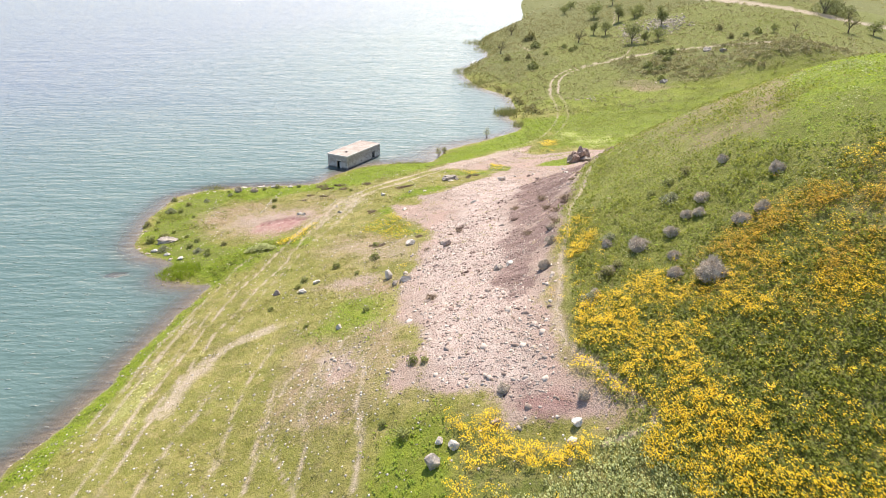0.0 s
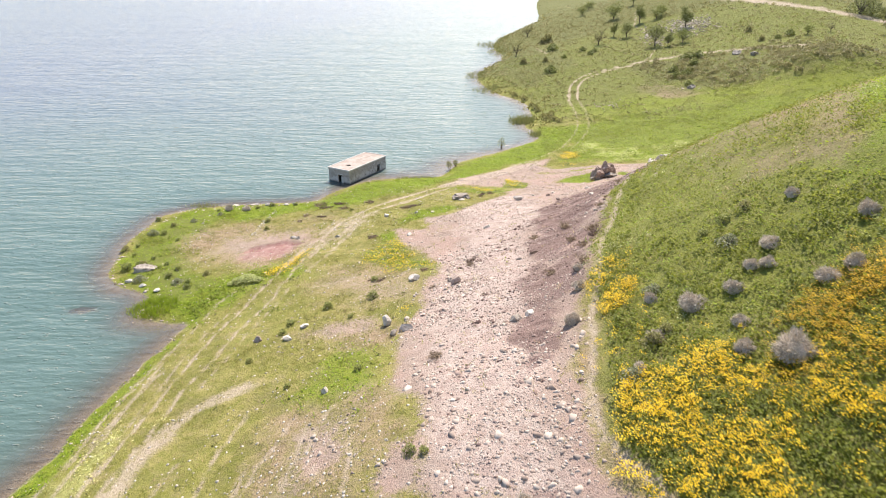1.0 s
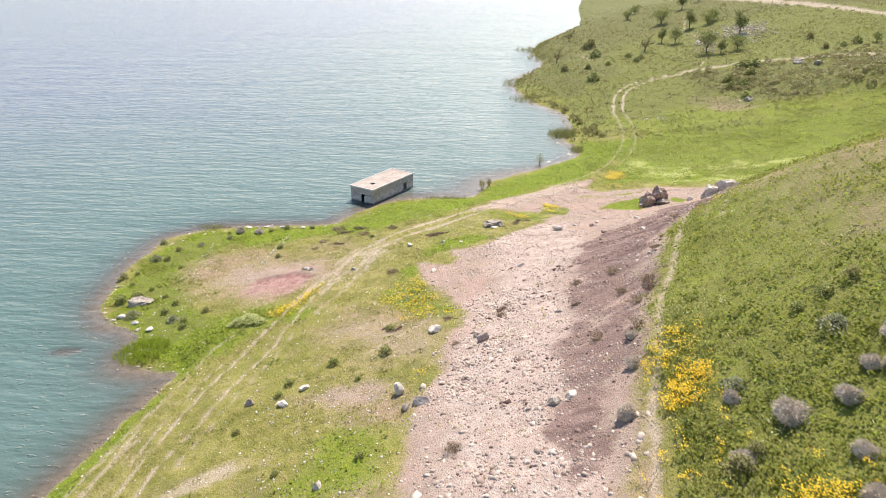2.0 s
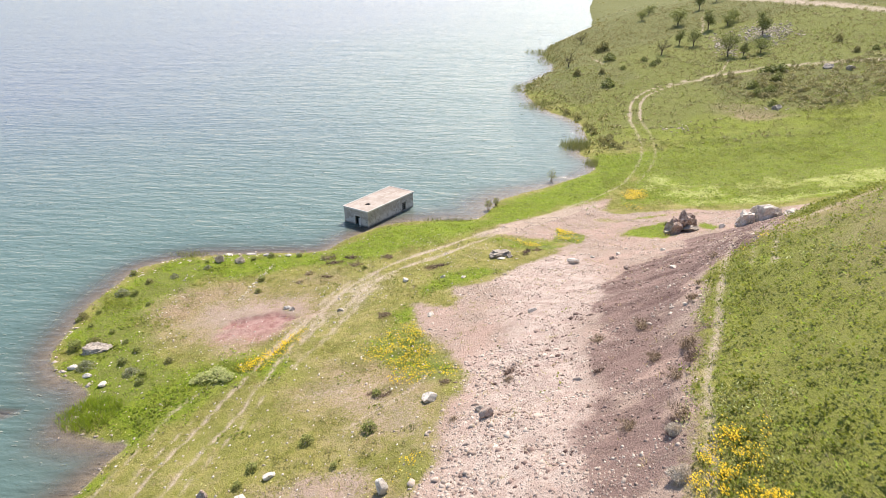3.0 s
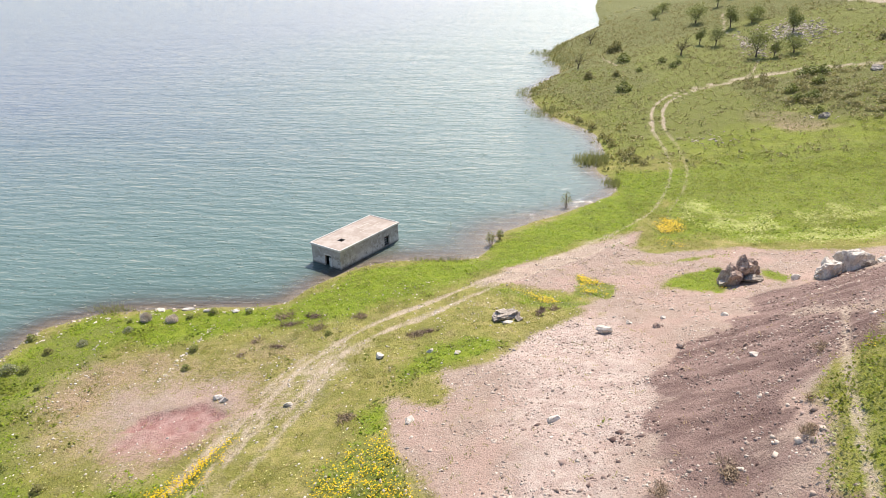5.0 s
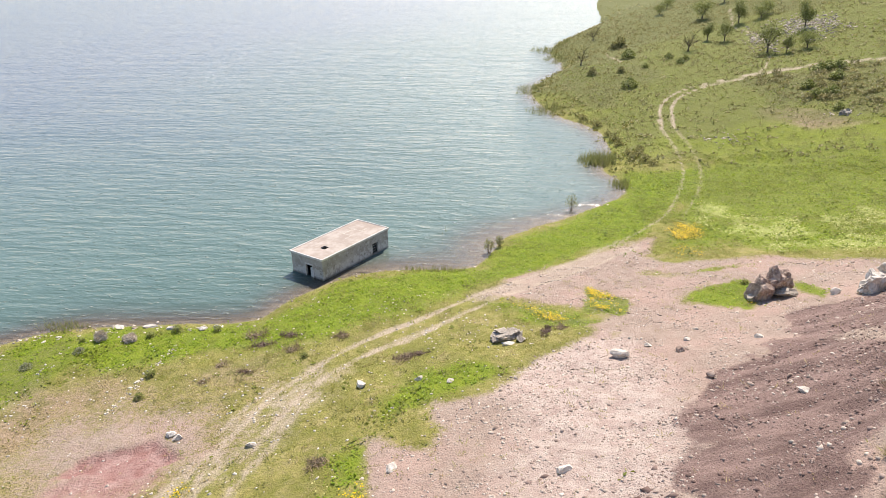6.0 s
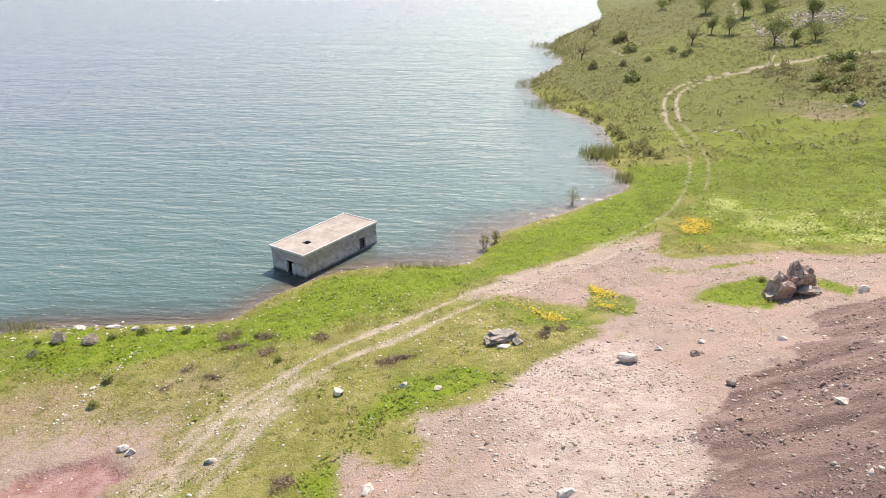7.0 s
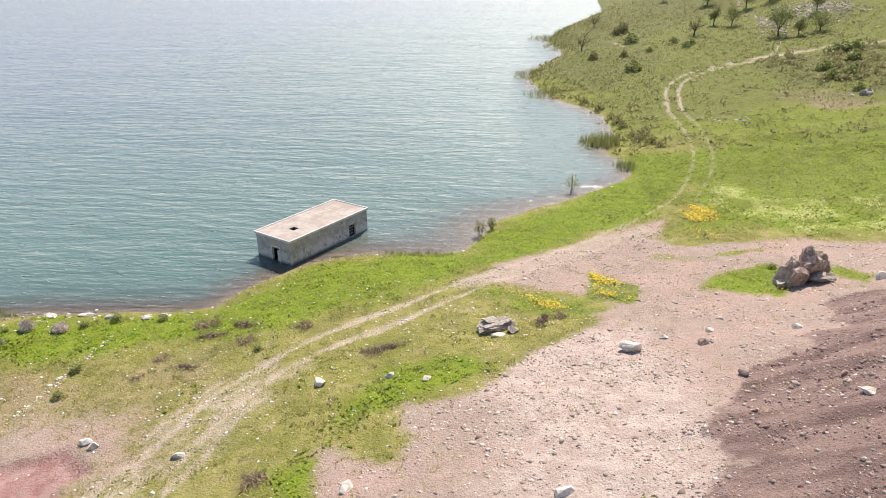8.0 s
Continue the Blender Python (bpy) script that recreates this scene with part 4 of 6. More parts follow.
# ---- pump house in the water ----
def pump_house():
    house = new("pump_house")
    house.matrix_world = pose(-18.08, 119.0, 0.0, 0, 0, 61.35)
    L, W, T, LOW, TOP = 4.9, 2.12, 0.22, -1.7, 2.08
    # end wall towards the bank, with a doorway
    bm = bmesh.new()
    box(bm, -L, -L + T, -W, -0.72, LOW, TOP)
    box(bm, -L, -L + T, 0.22, W, LOW, TOP)
    box(bm, -L, -L + T, -0.72, 0.22, 1.22, TOP)
    part("wall", bm, PLASTER, house, "grey plastered end wall with a doorway")
    bm = bmesh.new()
    box(bm, L - T, L, -W, W, LOW, TOP)
    part("wall", bm, PLASTER, house)
    # long wall with a barred window
    bm = bmesh.new()
    box(bm, -L + T, 2.35, -W, -W + T, LOW, TOP)
    box(bm, 3.25, L - T, -W, -W + T, LOW, TOP)
    box(bm, 2.35, 3.25, -W, -W + T, 1.25, TOP)
    box(bm, 2.35, 3.25, -W, -W + T, LOW, 0.12)
    part("wall", bm, PLASTER, house, "stained long wall with a window")
    bm = bmesh.new()
    box(bm, -L + T, L - T, W - T, W, LOW, TOP)
    part("wall", bm, PLASTER, house)
    bm = bmesh.new()
    box(bm, -L + T, L - T, -W + T, W - T, LOW, -0.9)
    part("floor_slab", bm, ROOFING, house)
    # flat roof with a square hatch
    bm = bmesh.new()
    hu, hv, hs = -2.6, -0.22, 0.33
    for x0, x1, y0, y1 in ((-L, hu - hs, -W, W), (hu + hs, L, -W, W), (hu - hs, hu + hs, -W, hv - hs), (hu - hs, hu + hs, hv + hs, W)):
        box(bm, x0, x1, y0, y1, TOP + 0.002, TOP + 0.15)
    roof = part("roof", bm, ROOFING, house, "flat brownish concrete roof with a square hatch")
    E = 0.13
    for x0, x1, y0, y1 in ((-L - E, L + E, -W - E, -W), (-L - E, L + E, W, W + E), (-L - E, -L, -W + 0.002, W - 0.002), (L, L + E, -W + 0.002, W - 0.002)):
        bm = bmesh.new()
        box(bm, x0, x1, y0, y1, TOP + 0.004, TOP + 0.21)
        bmesh.ops.bevel(bm, geom=bm.edges[:], offset=0.015, segments=1, affect="EDGES")
        part("parapet", bm, RIM, roof, "pale concrete roof edge")
    rng = random.Random(4)
    for x, y, lx, ly in ((1.2, 0.35, 0.03, 0.9), (2.7, 0.2, 0.035, 1.2), (2.0, 0.75, 0.55, 0.03), (0.9, -0.35, 0.7, 0.03), (3.3, -0.3, 0.5, 0.03)):
        bm = bmesh.new()
        for k in range(5):
            f, g = (k - 2) * 0.4, 0.17
            box(bm, x + lx * (f - g) if lx > ly else x - lx, x + lx * (f + g) if lx > ly else x + lx, y - ly if lx > ly else y + ly * (f - g), y + ly if lx > ly else y + ly * (f + g), TOP + 0.15, TOP + 0.157)
        for v in bm.verts:
            v.co.x += rng.uniform(-0.03, 0.03)
            v.co.y += rng.uniform(-0.03, 0.03)
        part("seam", bm, SEAM, roof, "pale mortar streak")
    # broken door leaf and window bars
    bm = bmesh.new()
    box(bm, -L + 0.06, -L + 0.11, -0.70, -0.36, -0.4, 1.0)
    part("door", bm, BOARD, house, "broken pale door leaf")
    for y0, y1 in ((-0.80, -0.722), (0.222, 0.30)):
        bm = bmesh.new()
        box(bm, -L - 0.015, -L + 0.10, y0, y1, LOW, 1.30)
        part("door_jamb", bm, RIM, house, "pale plastered door jamb")
    bm = bmesh.new()
    box(bm, -L - 0.02, -L + 0.10, -0.80, 0.30, 1.302, 1.40)
    part("lintel", bm, RIM, house, "pale lintel over the doorway")
    window = new("window")
    window.parent = house
    for k in range(3):
        bm = bmesh.new()
        tube(bm, [(2.48 + 0.21 * k, -W + 0.1, 0.12), (2.48 + 0.21 * k, -W + 0.1, 1.25)], [0.02, 0.02])
        part("bar", bm, IRON, window)
    for z in (0.4, 0.7, 0.98):
        bm = bmesh.new()
        box(bm, 2.35, 2.95, -W + 0.08, -W + 0.115, z - 0.02, z + 0.02)
        part("crossbar", bm, BOARD, window, "pale crossbar")
    return tagged(house, "abandoned flat-roofed concrete pump house standing in shallow water", "building")


pump_house()

# ---- boulders ----
brown, pale, grey = "weathered brown boulder on bare soil", "pale limestone boulder lying on the ground", "grey boulder among grass"
for x, y, size, mat, label, seed, turn, tilt, sink, lift in (
    (19.2, 107.2, (1.0, 0.95, 1.3), ROCK, "large cracked brown boulder in a heap", 3, 20, 10, 0.28, 0.0),
    (20.5, 107.8, (1.05, 0.9, 1.55), ROCK, "large angular brown boulder leaning in a heap", 9, 60, 14, 0.25, 0.0),
    (21.5, 108.2, (0.6, 0.55, 0.8), ROCK, "brown boulder at the end of a heap", 17, 40, 0, 0.25, 0.0),
    (21.0, 106.9, (0.95, 0.55, 0.5), GREY_ROCK, "low grey boulder with white lichen", 5, 5, 0, 0.3, 0.0),
    (18.5, 106.8, (0.6, 0.5, 0.5), GREY_ROCK, grey, 15, 70, 0, 0.35, 0.0),
    (26.3, 104.6, (1.5, 1.0, 1.05), PALE_ROCK, "pale bedded rock outcrop at the top of a slope", 21, 35, 16, 0.35, 0.0),
    (28.3, 106.0, (2.0, 1.1, 1.25), PALE_ROCK, "pale bedded rock outcrop at the top of a slope", 22, 25, 12, 0.35, 0.15),
    (29.6, 105.8, (1.2, 0.6, 0.5), GREY_ROCK, grey, 23, 10, 0, 0.4, 0.0),
    (24.0, 105.6, (0.5, 0.4, 0.35), PALE_ROCK, pale, 24, 10, 0, 0.4, 0.0),
    (31.5, 106.5, (0.9, 0.6, 0.4), PALE_ROCK, pale, 25, 40, 0, 0.4, 0.0),
    (7.0, 96.9, (0.6, 0.5, 0.5), PALE_ROCK, "flat-topped white boulder on bare soil", 31, 15, -8, 0.25, 0.0),
    (-0.8, 100.5, (1.2, 0.8, 0.34), GREY_ROCK, "broad layered grey boulder lying in grass", 32, 20, 4, 0.3, 0.0),
    (-0.6, 100.6, (0.95, 0.65, 0.26), GREY_ROCK, "flat grey slab on a layered boulder", 33, 35, -5, 0.3, 0.24),
    (-1.0, 100.7, (0.65, 0.5, 0.2), GREY_ROCK, "small grey slab on a layered boulder", 72, 10, 6, 0.3, 0.42),
    (0.4, 100.0, (0.5, 0.4, 0.3), GREY_ROCK, grey, 34, 60, 10, 0.3, 0.0),
    (-0.5, 99.5, (0.55, 0.3, 0.16), PALE_ROCK, "flat pale slab against a layered boulder", 36, 10, 4, 0.3, 0.0),
    (9.1, 98.4, (0.32, 0.24, 0.2), PALE_ROCK, pale, 34, 0, 0, 0.3, 0.0),
    (11.0, 97.3, (0.4, 0.3, 0.28), ROCK, brown, 35, 0, 0, 0.3, 0.0),
    (11.9, 99.3, (0.3, 0.24, 0.2), PALE_ROCK, pale, 36, 0, 0, 0.3, 0.0),
    (11.8, 92.8, (0.36, 0.3, 0.24), ROCK, brown, 37, 0, 0, 0.3, 0.0),
    (16.3, 98.3, (0.34, 0.25, 0.2), PALE_ROCK, pale, 38, 0, 0, 0.3, 0.0),
    (2.7, 84.3, (0.5, 0.32, 0.22), PALE_ROCK, pale, 39, 20, 0, 0.3, 0.0),
    (15.0, 88.3, (0.4, 0.25, 0.16), PALE_ROCK, pale, 40, 0, 0, 0.3, 0.0),
    (-21.5, 89.1, (0.42, 0.3, 0.25), PALE_ROCK, pale, 41, 0, 0, 0.3, 0.0),
    (-20.8, 88.8, (0.36, 0.3, 0.26), PALE_ROCK, pale, 42, 50, 0, 0.3, 0.0),
    (-6.1, 61.4, (0.5, 0.42, 0.62), PALE_ROCK, "upright pale boulder at the edge of grass", 43, 20, 0, 0.25, 0.0),
    (-4.4, 59.7, (0.72, 0.48, 0.42), PALE_ROCK, pale, 44, 25, 0, 0.3, 0.0),
    (-5.3, 59.1, (0.42, 0.4, 0.4), GREY_ROCK, grey, 45, 25, 0, 0.3, 0.0),
    (-9.5, 52.2, (0.36, 0.32, 0.32), PALE_ROCK, pale, 46, 0, 0, 0.25, 0.0),
    (-4.7, 70.9, (0.7, 0.5, 0.42), PALE_ROCK, pale, 47, 0, 0, 0.3, 0.0),
    (-13.8, 63.7, (0.55, 0.4, 0.3), PALE_ROCK, pale, 48, 30, 0, 0.3, 0.0),
    (-14.9, 61.6, (0.5, 0.4, 0.32), PALE_ROCK, pale, 49, 10, 0, 0.3, 0.0),
    (-0.5, 68.1, (0.6, 0.5, 0.5), ROCK, brown, 50, 10, 0, 0.25, 0.0),
    (-0.9, 69.0, (0.35, 0.3, 0.35), GREY_ROCK, grey, 51, 10, 0, 0.25, 0.0),
    (-17.7, 62.3, (0.5, 0.36, 0.34), ROCK, brown, 52, 10, 0, 0.3, 0.0),
    (4.4, 56.8, (0.7, 0.5, 0.4), GREY_ROCK, grey, 53, 30, 0, 0.3, 0.0),
    (5.3, 57.2, (0.45, 0.4, 0.3), PALE_ROCK, pale, 54, 30, 0, 0.3, 0.0),
    (-0.7, 33.0, (0.5, 0.42, 0.6), GREY_ROCK, "upright grey boulder among weeds", 55, 30, 0, 0.25, 0.0),
    (0.5, 34.2, (0.42, 0.36, 0.36), PALE_ROCK, pale, 56, 30, 0, 0.25, 0.0),
    (-0.3, 34.6, (0.3, 0.26, 0.26), PALE_ROCK, pale, 57, 30, 0, 0.25, 0.0),
    (7.3, 33.0, (0.38, 0.3, 0.24), PALE_ROCK, pale, 58, 30, 0, 0.3, 0.0),
    (7.8, 34.1, (0.4, 0.34, 0.34), PALE_ROCK, pale, 59, 30, 0, 0.25, 0.0),
    (3.2, 35.2, (0.4, 0.3, 0.3), ROCK, brown, 60, 30, 0, 0.3, 0.0),
    (-33.4, 76.3, (0.5, 0.4, 0.25), PALE_ROCK, "pale stone at the water's edge", 61, 0, 0, 0.3, 0.0),
    (-35.4, 77.4, (0.5, 0.3, 0.22), PALE_ROCK, "pale stone at the water's edge", 62, 0, 0, 0.3, 0.0),
    (-37.6, 78.6, (0.5, 0.4, 0.25), PALE_ROCK, "pale stone at the water's edge", 63, 0, 0, 0.3, 0.0),
    (-37.0, 81.4, (1.3, 0.8, 0.5), GREY_ROCK, "broad grey boulder in grass near the shore", 81, 20, 0, 0.35, 0.0),
    (-10.2, 93.9, (0.5, 0.36, 0.3), PALE_ROCK, pale, 82, 20, 0, 0.3, 0.0),
    (-6.4, 94.7, (0.34, 0.28, 0.22), PALE_ROCK, pale, 83, 50, 0, 0.3, 0.0),
    (-4.2, 94.2, (0.28, 0.24, 0.2), PALE_ROCK, pale, 84, 80, 0, 0.3, 0.0),
    (-15.5, 87.8, (0.38, 0.26, 0.2), PALE_ROCK, pale, 85, 10, 0, 0.3, 0.0),
    (-6.4, 85.0, (0.4, 0.34, 0.26), PALE_ROCK, pale, 86, 30, 0, 0.3, 0.0),
    (-33.5, 103.4, (0.6, 0.36, 0.2), PALE_ROCK, "flat white stone on the shore", 87, 5, 0, 0.3, 0.0),
    (-30.9, 103.8, (0.6, 0.36, 0.2), PALE_ROCK, "flat white stone on the shore", 88, 15, 0, 0.3, 0.0),
    (67.3, 189.9, (1.4, 1.0, 0.8), GREY_ROCK, "grey boulder on a scrubby ridge", 89, 15, 0, 0.35, 0.0),
    (69.6, 185.5, (1.2, 0.8, 0.7), GREY_ROCK, "grey boulder on a scrubby ridge", 90, 50, 0, 0.35, 0.0),
    (50.2, 168.0, (1.0, 0.8, 0.6), GREY_ROCK, "grey boulder beside dry grass", 91, 50, 0, 0.35, 0.0),
    (-28.6, 103.4, (0.6, 0.34, 0.2), PALE_ROCK, "flat white stone on the shore", 64, 0, 0, 0.3, 0.0),
    (-26.2, 103.6, (0.6, 0.34, 0.2), PALE_ROCK, "flat white stone on the shore", 65, 10, 0, 0.3, 0.0),
    (-25.0, 104.0, (0.36, 0.3, 0.2), PALE_ROCK, "flat white stone on the shore", 66, 10, 0, 0.3, 0.0),
):
    boulder(x, y, size, mat, label, seed, turn, tilt, sink, lift)


# ---- shrubs ----
def mesh_thing(name, parts, x, y, scale, turn, label, category, group, sink=0.05, squat=1.0):
    ob = stand(name, x, y, turn, sink)
    ob.scale = (scale, scale, scale * squat)
    for part_name, me in parts:
        child = new(part_name, me)
        child.parent = ob
    return tagged(ob, label, category, group)


def thorn_parts(seed):
    """A round cushion of dry twigs, one metre across."""
    rng = np.random.default_rng(seed)
    v, f = [], []
    for _ in range(3000):
        d = rng.normal(0, 1, 3)
        d[2] = abs(d[2]) * 0.95 - 0.12
        d /= np.linalg.norm(d)
        lump = 1 + 0.2 * np.sin(4 * d[0] + seed) * np.cos(3.3 * d[1] - seed) + 0.08 * np.sin(9 * d[2] + 7 * d[0]) + rng.normal(0, 0.03)
        p = d * np.array([0.5, 0.46, 0.54]) * lump
        q = p * rng.uniform(0.6, 0.82) + rng.normal(0, 0.04, 3)
        side = np.cross(d, rng.normal(0, 1, 3))
        side *= 0.009 / np.linalg.norm(side)
        k = len(v)
        v += [q - side, q + side, p * rng.uniform(0.96, 1.05) + rng.normal(0, 0.05, 3)]
        f.append((k, k + 1, k + 2))
    twigs = fast_mesh("twig_shell", np.array(v) + np.array([0, 0, 0.2]), np.array(f), THORN)
    bm = bmesh.new()
    bmesh.ops.create_icosphere(bm, subdivisions=3, radius=0.37)
    for p in bm.verts:
        p.co *= 1 + 0.12 * noise.noise(p.co * 6 + Vector((seed, 0, 0)))
        p.co.z = p.co.z * 1.02 + 0.2
    heart = bpy.data.meshes.new("heart")
    bm.to_mesh(heart)
    bm.free()
    heart.materials.append(THORN)
    return [("twig_shell", twigs), ("heart", heart)]


THORNS = [thorn_parts(1), thorn_parts(5), thorn_parts(9)]
for n, (x, y, s) in enumerate(((17.5, 42.6, 2.2), (14.5, 49.4, 1.8), (15.6, 43.9, 1.15), (16.2, 46.3, 1.2), (16.8, 49.4, 1.2), (20.8, 47, 1.5), (22.1, 47, 1.25), (19.8, 52.3, 1.4), (18.3, 51, 1.0), (19.1, 50.6, 1.1), (24.3, 50.7, 1.25), (12, 47.4, 1.2), (12.6, 51.6, 1.0), (10.6, 44.9, 1.0), (22.6, 56.6, 1.0), (9.2, 58.2, 1.3), (8.0, 53.4, 1.2), (9.6, 61.8, 1.0), (-33.8, 101.2, 1.2), (-31.3, 101.3, 1.25), (8.4, 35.8, 0.8), (3.7, 37.9, 0.9))):
    mesh_thing("thorn_bush", THORNS[n % 3], x, y, s * 0.95, 37 * n, "round grey cushion of dry thorny twigs", "bush", "thorn bushes", 0.08 * s, (0.95, 0.8, 1.05, 0.75)[n % 4])


def bush_parts(seed, leaf_mat, count=520, leaf=0.055):
    rng = np.random.default_rng(seed)
    v, f = leaves(rng, count, 0.5, 0.72, leaf, 0.45)
    v[:, :2] *= 1 + 0.25 * np.sin(v[:, 2:3] * 7 + seed)
    foliage = fast_mesh("foliage", v, f, leaf_mat)
    bm = bmesh.new()
    for k in range(6):
        a = k * 1.05 + seed
        tube(bm, [(0, 0, -0.06), (0.12 * math.cos(a), 0.12 * math.sin(a), 0.25), (0.34 * math.cos(a), 0.34 * math.sin(a), 0.5)], [0.03, 0.02, 0.008], 4)
    stems = bpy.data.meshes.new("stems")
    bm.to_mesh(stems)
    bm.free()
    stems.materials.append(BARK)
    return [("foliage", foliage), ("stems", stems)]


GREEN_BUSHES = [bush_parts(2, DARK_LEAF), bush_parts(3, DARK_LEAF)]
for n, (x, y, s) in enumerate(((-12.3, 66.8, 1.4), (-15.3, 64.5, 1.2), (-15.6, 62.9, 1.0), (-9.7, 64.1, 0.8), (-17.4, 58.9, 0.9), (-7.4, 54.3, 1.0), (-2.4, 42.7, 1.2), (-1.6, 42.4, 0.9), (-12.8, 54, 0.8), (-26.8, 96.3, 1.2), (-26.2, 93.6, 1.0), (-39.6, 92.5, 1.3), (-40.8, 92, 1.1), (-37.5, 84.6, 0.9), (-42.4, 97.2, 1.3), (-29.9, 101.9, 1.0), (-28.1, 103, 1.3), (-35.2, 100.8, 0.8), (18.7, 57.4, 1.6), (17.2, 57.0, 1.2), (19.0, 110.2, 1.0), (-2.6, 35.6, 1.3), (-4.0, 37, 0.9), (-39.3, 81.5, 1.9), (-38.2, 82.3, 1.5), (-42.3, 86.5, 0.9), (-40.2, 85.4, 0.9), (-41.1, 88.2, 0.9), (-33.1, 81.3, 1.2), (-33.3, 79.3, 1.3), (-29.9, 76.2, 1.2), (-30.4, 77.5, 1.2), (-35.1, 82.9, 1.0), (-36.9, 90.3, 0.8), (-8.2, 67.6, 1.6), (-8.7, 72.2, 1.1), (-15.6, 98.4, 0.9), (-24.7, 103.3, 1.1))):
    mesh_thing("green_bush", GREEN_BUSHES[n % 2], x, y, 0.8 * s, 51 * n, "low dark green leafy bush in grass", "bush", "green bushes", 0.04, 0.8)

PALE_BUSHES = [bush_parts(41, PALE_BUSH, 700, 0.05), bush_parts(42, PALE_BUSH, 700, 0.05)]
for n, (x, y, s) in enumerate(((-24.2, 76.4, 1.7), (-23.0, 76.6, 1.9), (-22.1, 76.2, 1.5), (-23.6, 77.3, 1.4), (-24.9, 76.0, 1.1))):
    mesh_thing("pale_bush", PALE_BUSHES[n % 2], x, y, s, 77 * n, "pale cream-flowering bush at the edge of grass", "bush", "pale bushes", 0.05, 0.45)
GREY_BUSHES = [bush_parts(51, SAGE_BUSH, 620, 0.05), bush_parts(52, OLIVE, 620, 0.05)]
for n, (x, y, s) in enumerate(((-41, 92.4, 1.4), (-42.2, 87.2, 1.2), (-36.4, 78.6, 1.4), (-37.6, 82.2, 1.5), (-31.7, 77.8, 1.2), (-39.5, 95.3, 1.0), (-37.3, 96.8, 0.9), (11.7, 46.8, 1.6), (10.2, 44.3, 1.5), (22.2, 47.1, 1.3), (13, 52.4, 1.3), (12.6, 47.7, 1.2), (18.1, 54.4, 1.5), (20.2, 58, 1.3), (-34.4, 99.2, 0.9), (-29, 79.5, 1.0))):
    mesh_thing("grey_bush", GREY_BUSHES[n % 2], x, y, s, 29 * n, "low grey-green bush on the slope" if x > 0 else "low olive bush near the shore", "bush", "grey bushes", 0.05, 0.75)


def dry_parts(seed, material):
    """A low sprawl of withered stalks."""
    rng = np.random.default_rng(seed)
    v, f = [], []
    for k in range(7):
        tv, tf = blades(rng, 70, rng.uniform(0.14, 0.26), rng.uniform(0.35, 0.6), 0.011, 0.2)
        f.append(tf + sum(len(q) for q in v))
        v.append(tv + np.array([*rng.normal(0, 0.26, 2), 0]))
    stalks = fast_mesh("brushwood", np.concatenate(v), np.concatenate(f), material)
    tv, tf = leaves(rng, 240, 0.44, 0.34, 0.045, 0.3)
    return [("brushwood", stalks), ("dead_leaves", fast_mesh("dead_leaves", tv, tf, material))]


DRY_BUSHES = [dry_parts(6, twig_material("withered_stalk", (0.19, 0.135, 0.085), (0.42, 0.325, 0.215))), dry_parts(7, twig_material("dry_leaf", (0.13, 0.085, 0.065), (0.34, 0.245, 0.19)))]
for n, (x, y, s) in enumerate(((-10.6, 85.8, 1.2), (-19.3, 96.4, 0.9), (-22.2, 95.1, 0.8), (-20.9, 101.8, 1.6), (-17.9, 101.9, 1.3), (-13.3, 101.5, 1.2), (-7.8, 98, 1.5), (-6.9, 98.5, 1.1), (-21.8, 97.4, 1.1), (-16.9, 99.3, 1.2), (-19.6, 100.3, 1.3), (-1.3, 53.6, 1.1), (1, 72.8, 0.9), (-8.9, 72.6, 0.8), (10.6, 76.9, 1.7), (7.5, 76.5, 1.1), (7.1, 71.7, 0.9), (10.6, 71.2, 1.1), (12.5, 71.2, 1.8), (12.3, 69.3, 1.5), (10.3, 62.8, 1.7), (11.0, 67.3, 1.2), (1.1, 74, 1.1), (-3.6, 73.2, 0.9), (-2.6, 68.2, 0.9), (-8.1, 72.1, 0.9), (17.4, 85.1, 1.0), (7.8, 63.6, 1.0), (9.7, 62.2, 1.2), (14.3, 78, 1.2), (15.2, 80.6, 1.0), (2.2, 101.6, 1.2), (3.4, 102.1, 1.0))):
    mesh_thing("dry_bush", DRY_BUSHES[(n * 7 + n // 3) % 2], x, y, s * 0.85, 63 * n, "withered brown bush with dry stalks", "bush", "dry bushes", 0.04, 0.6)


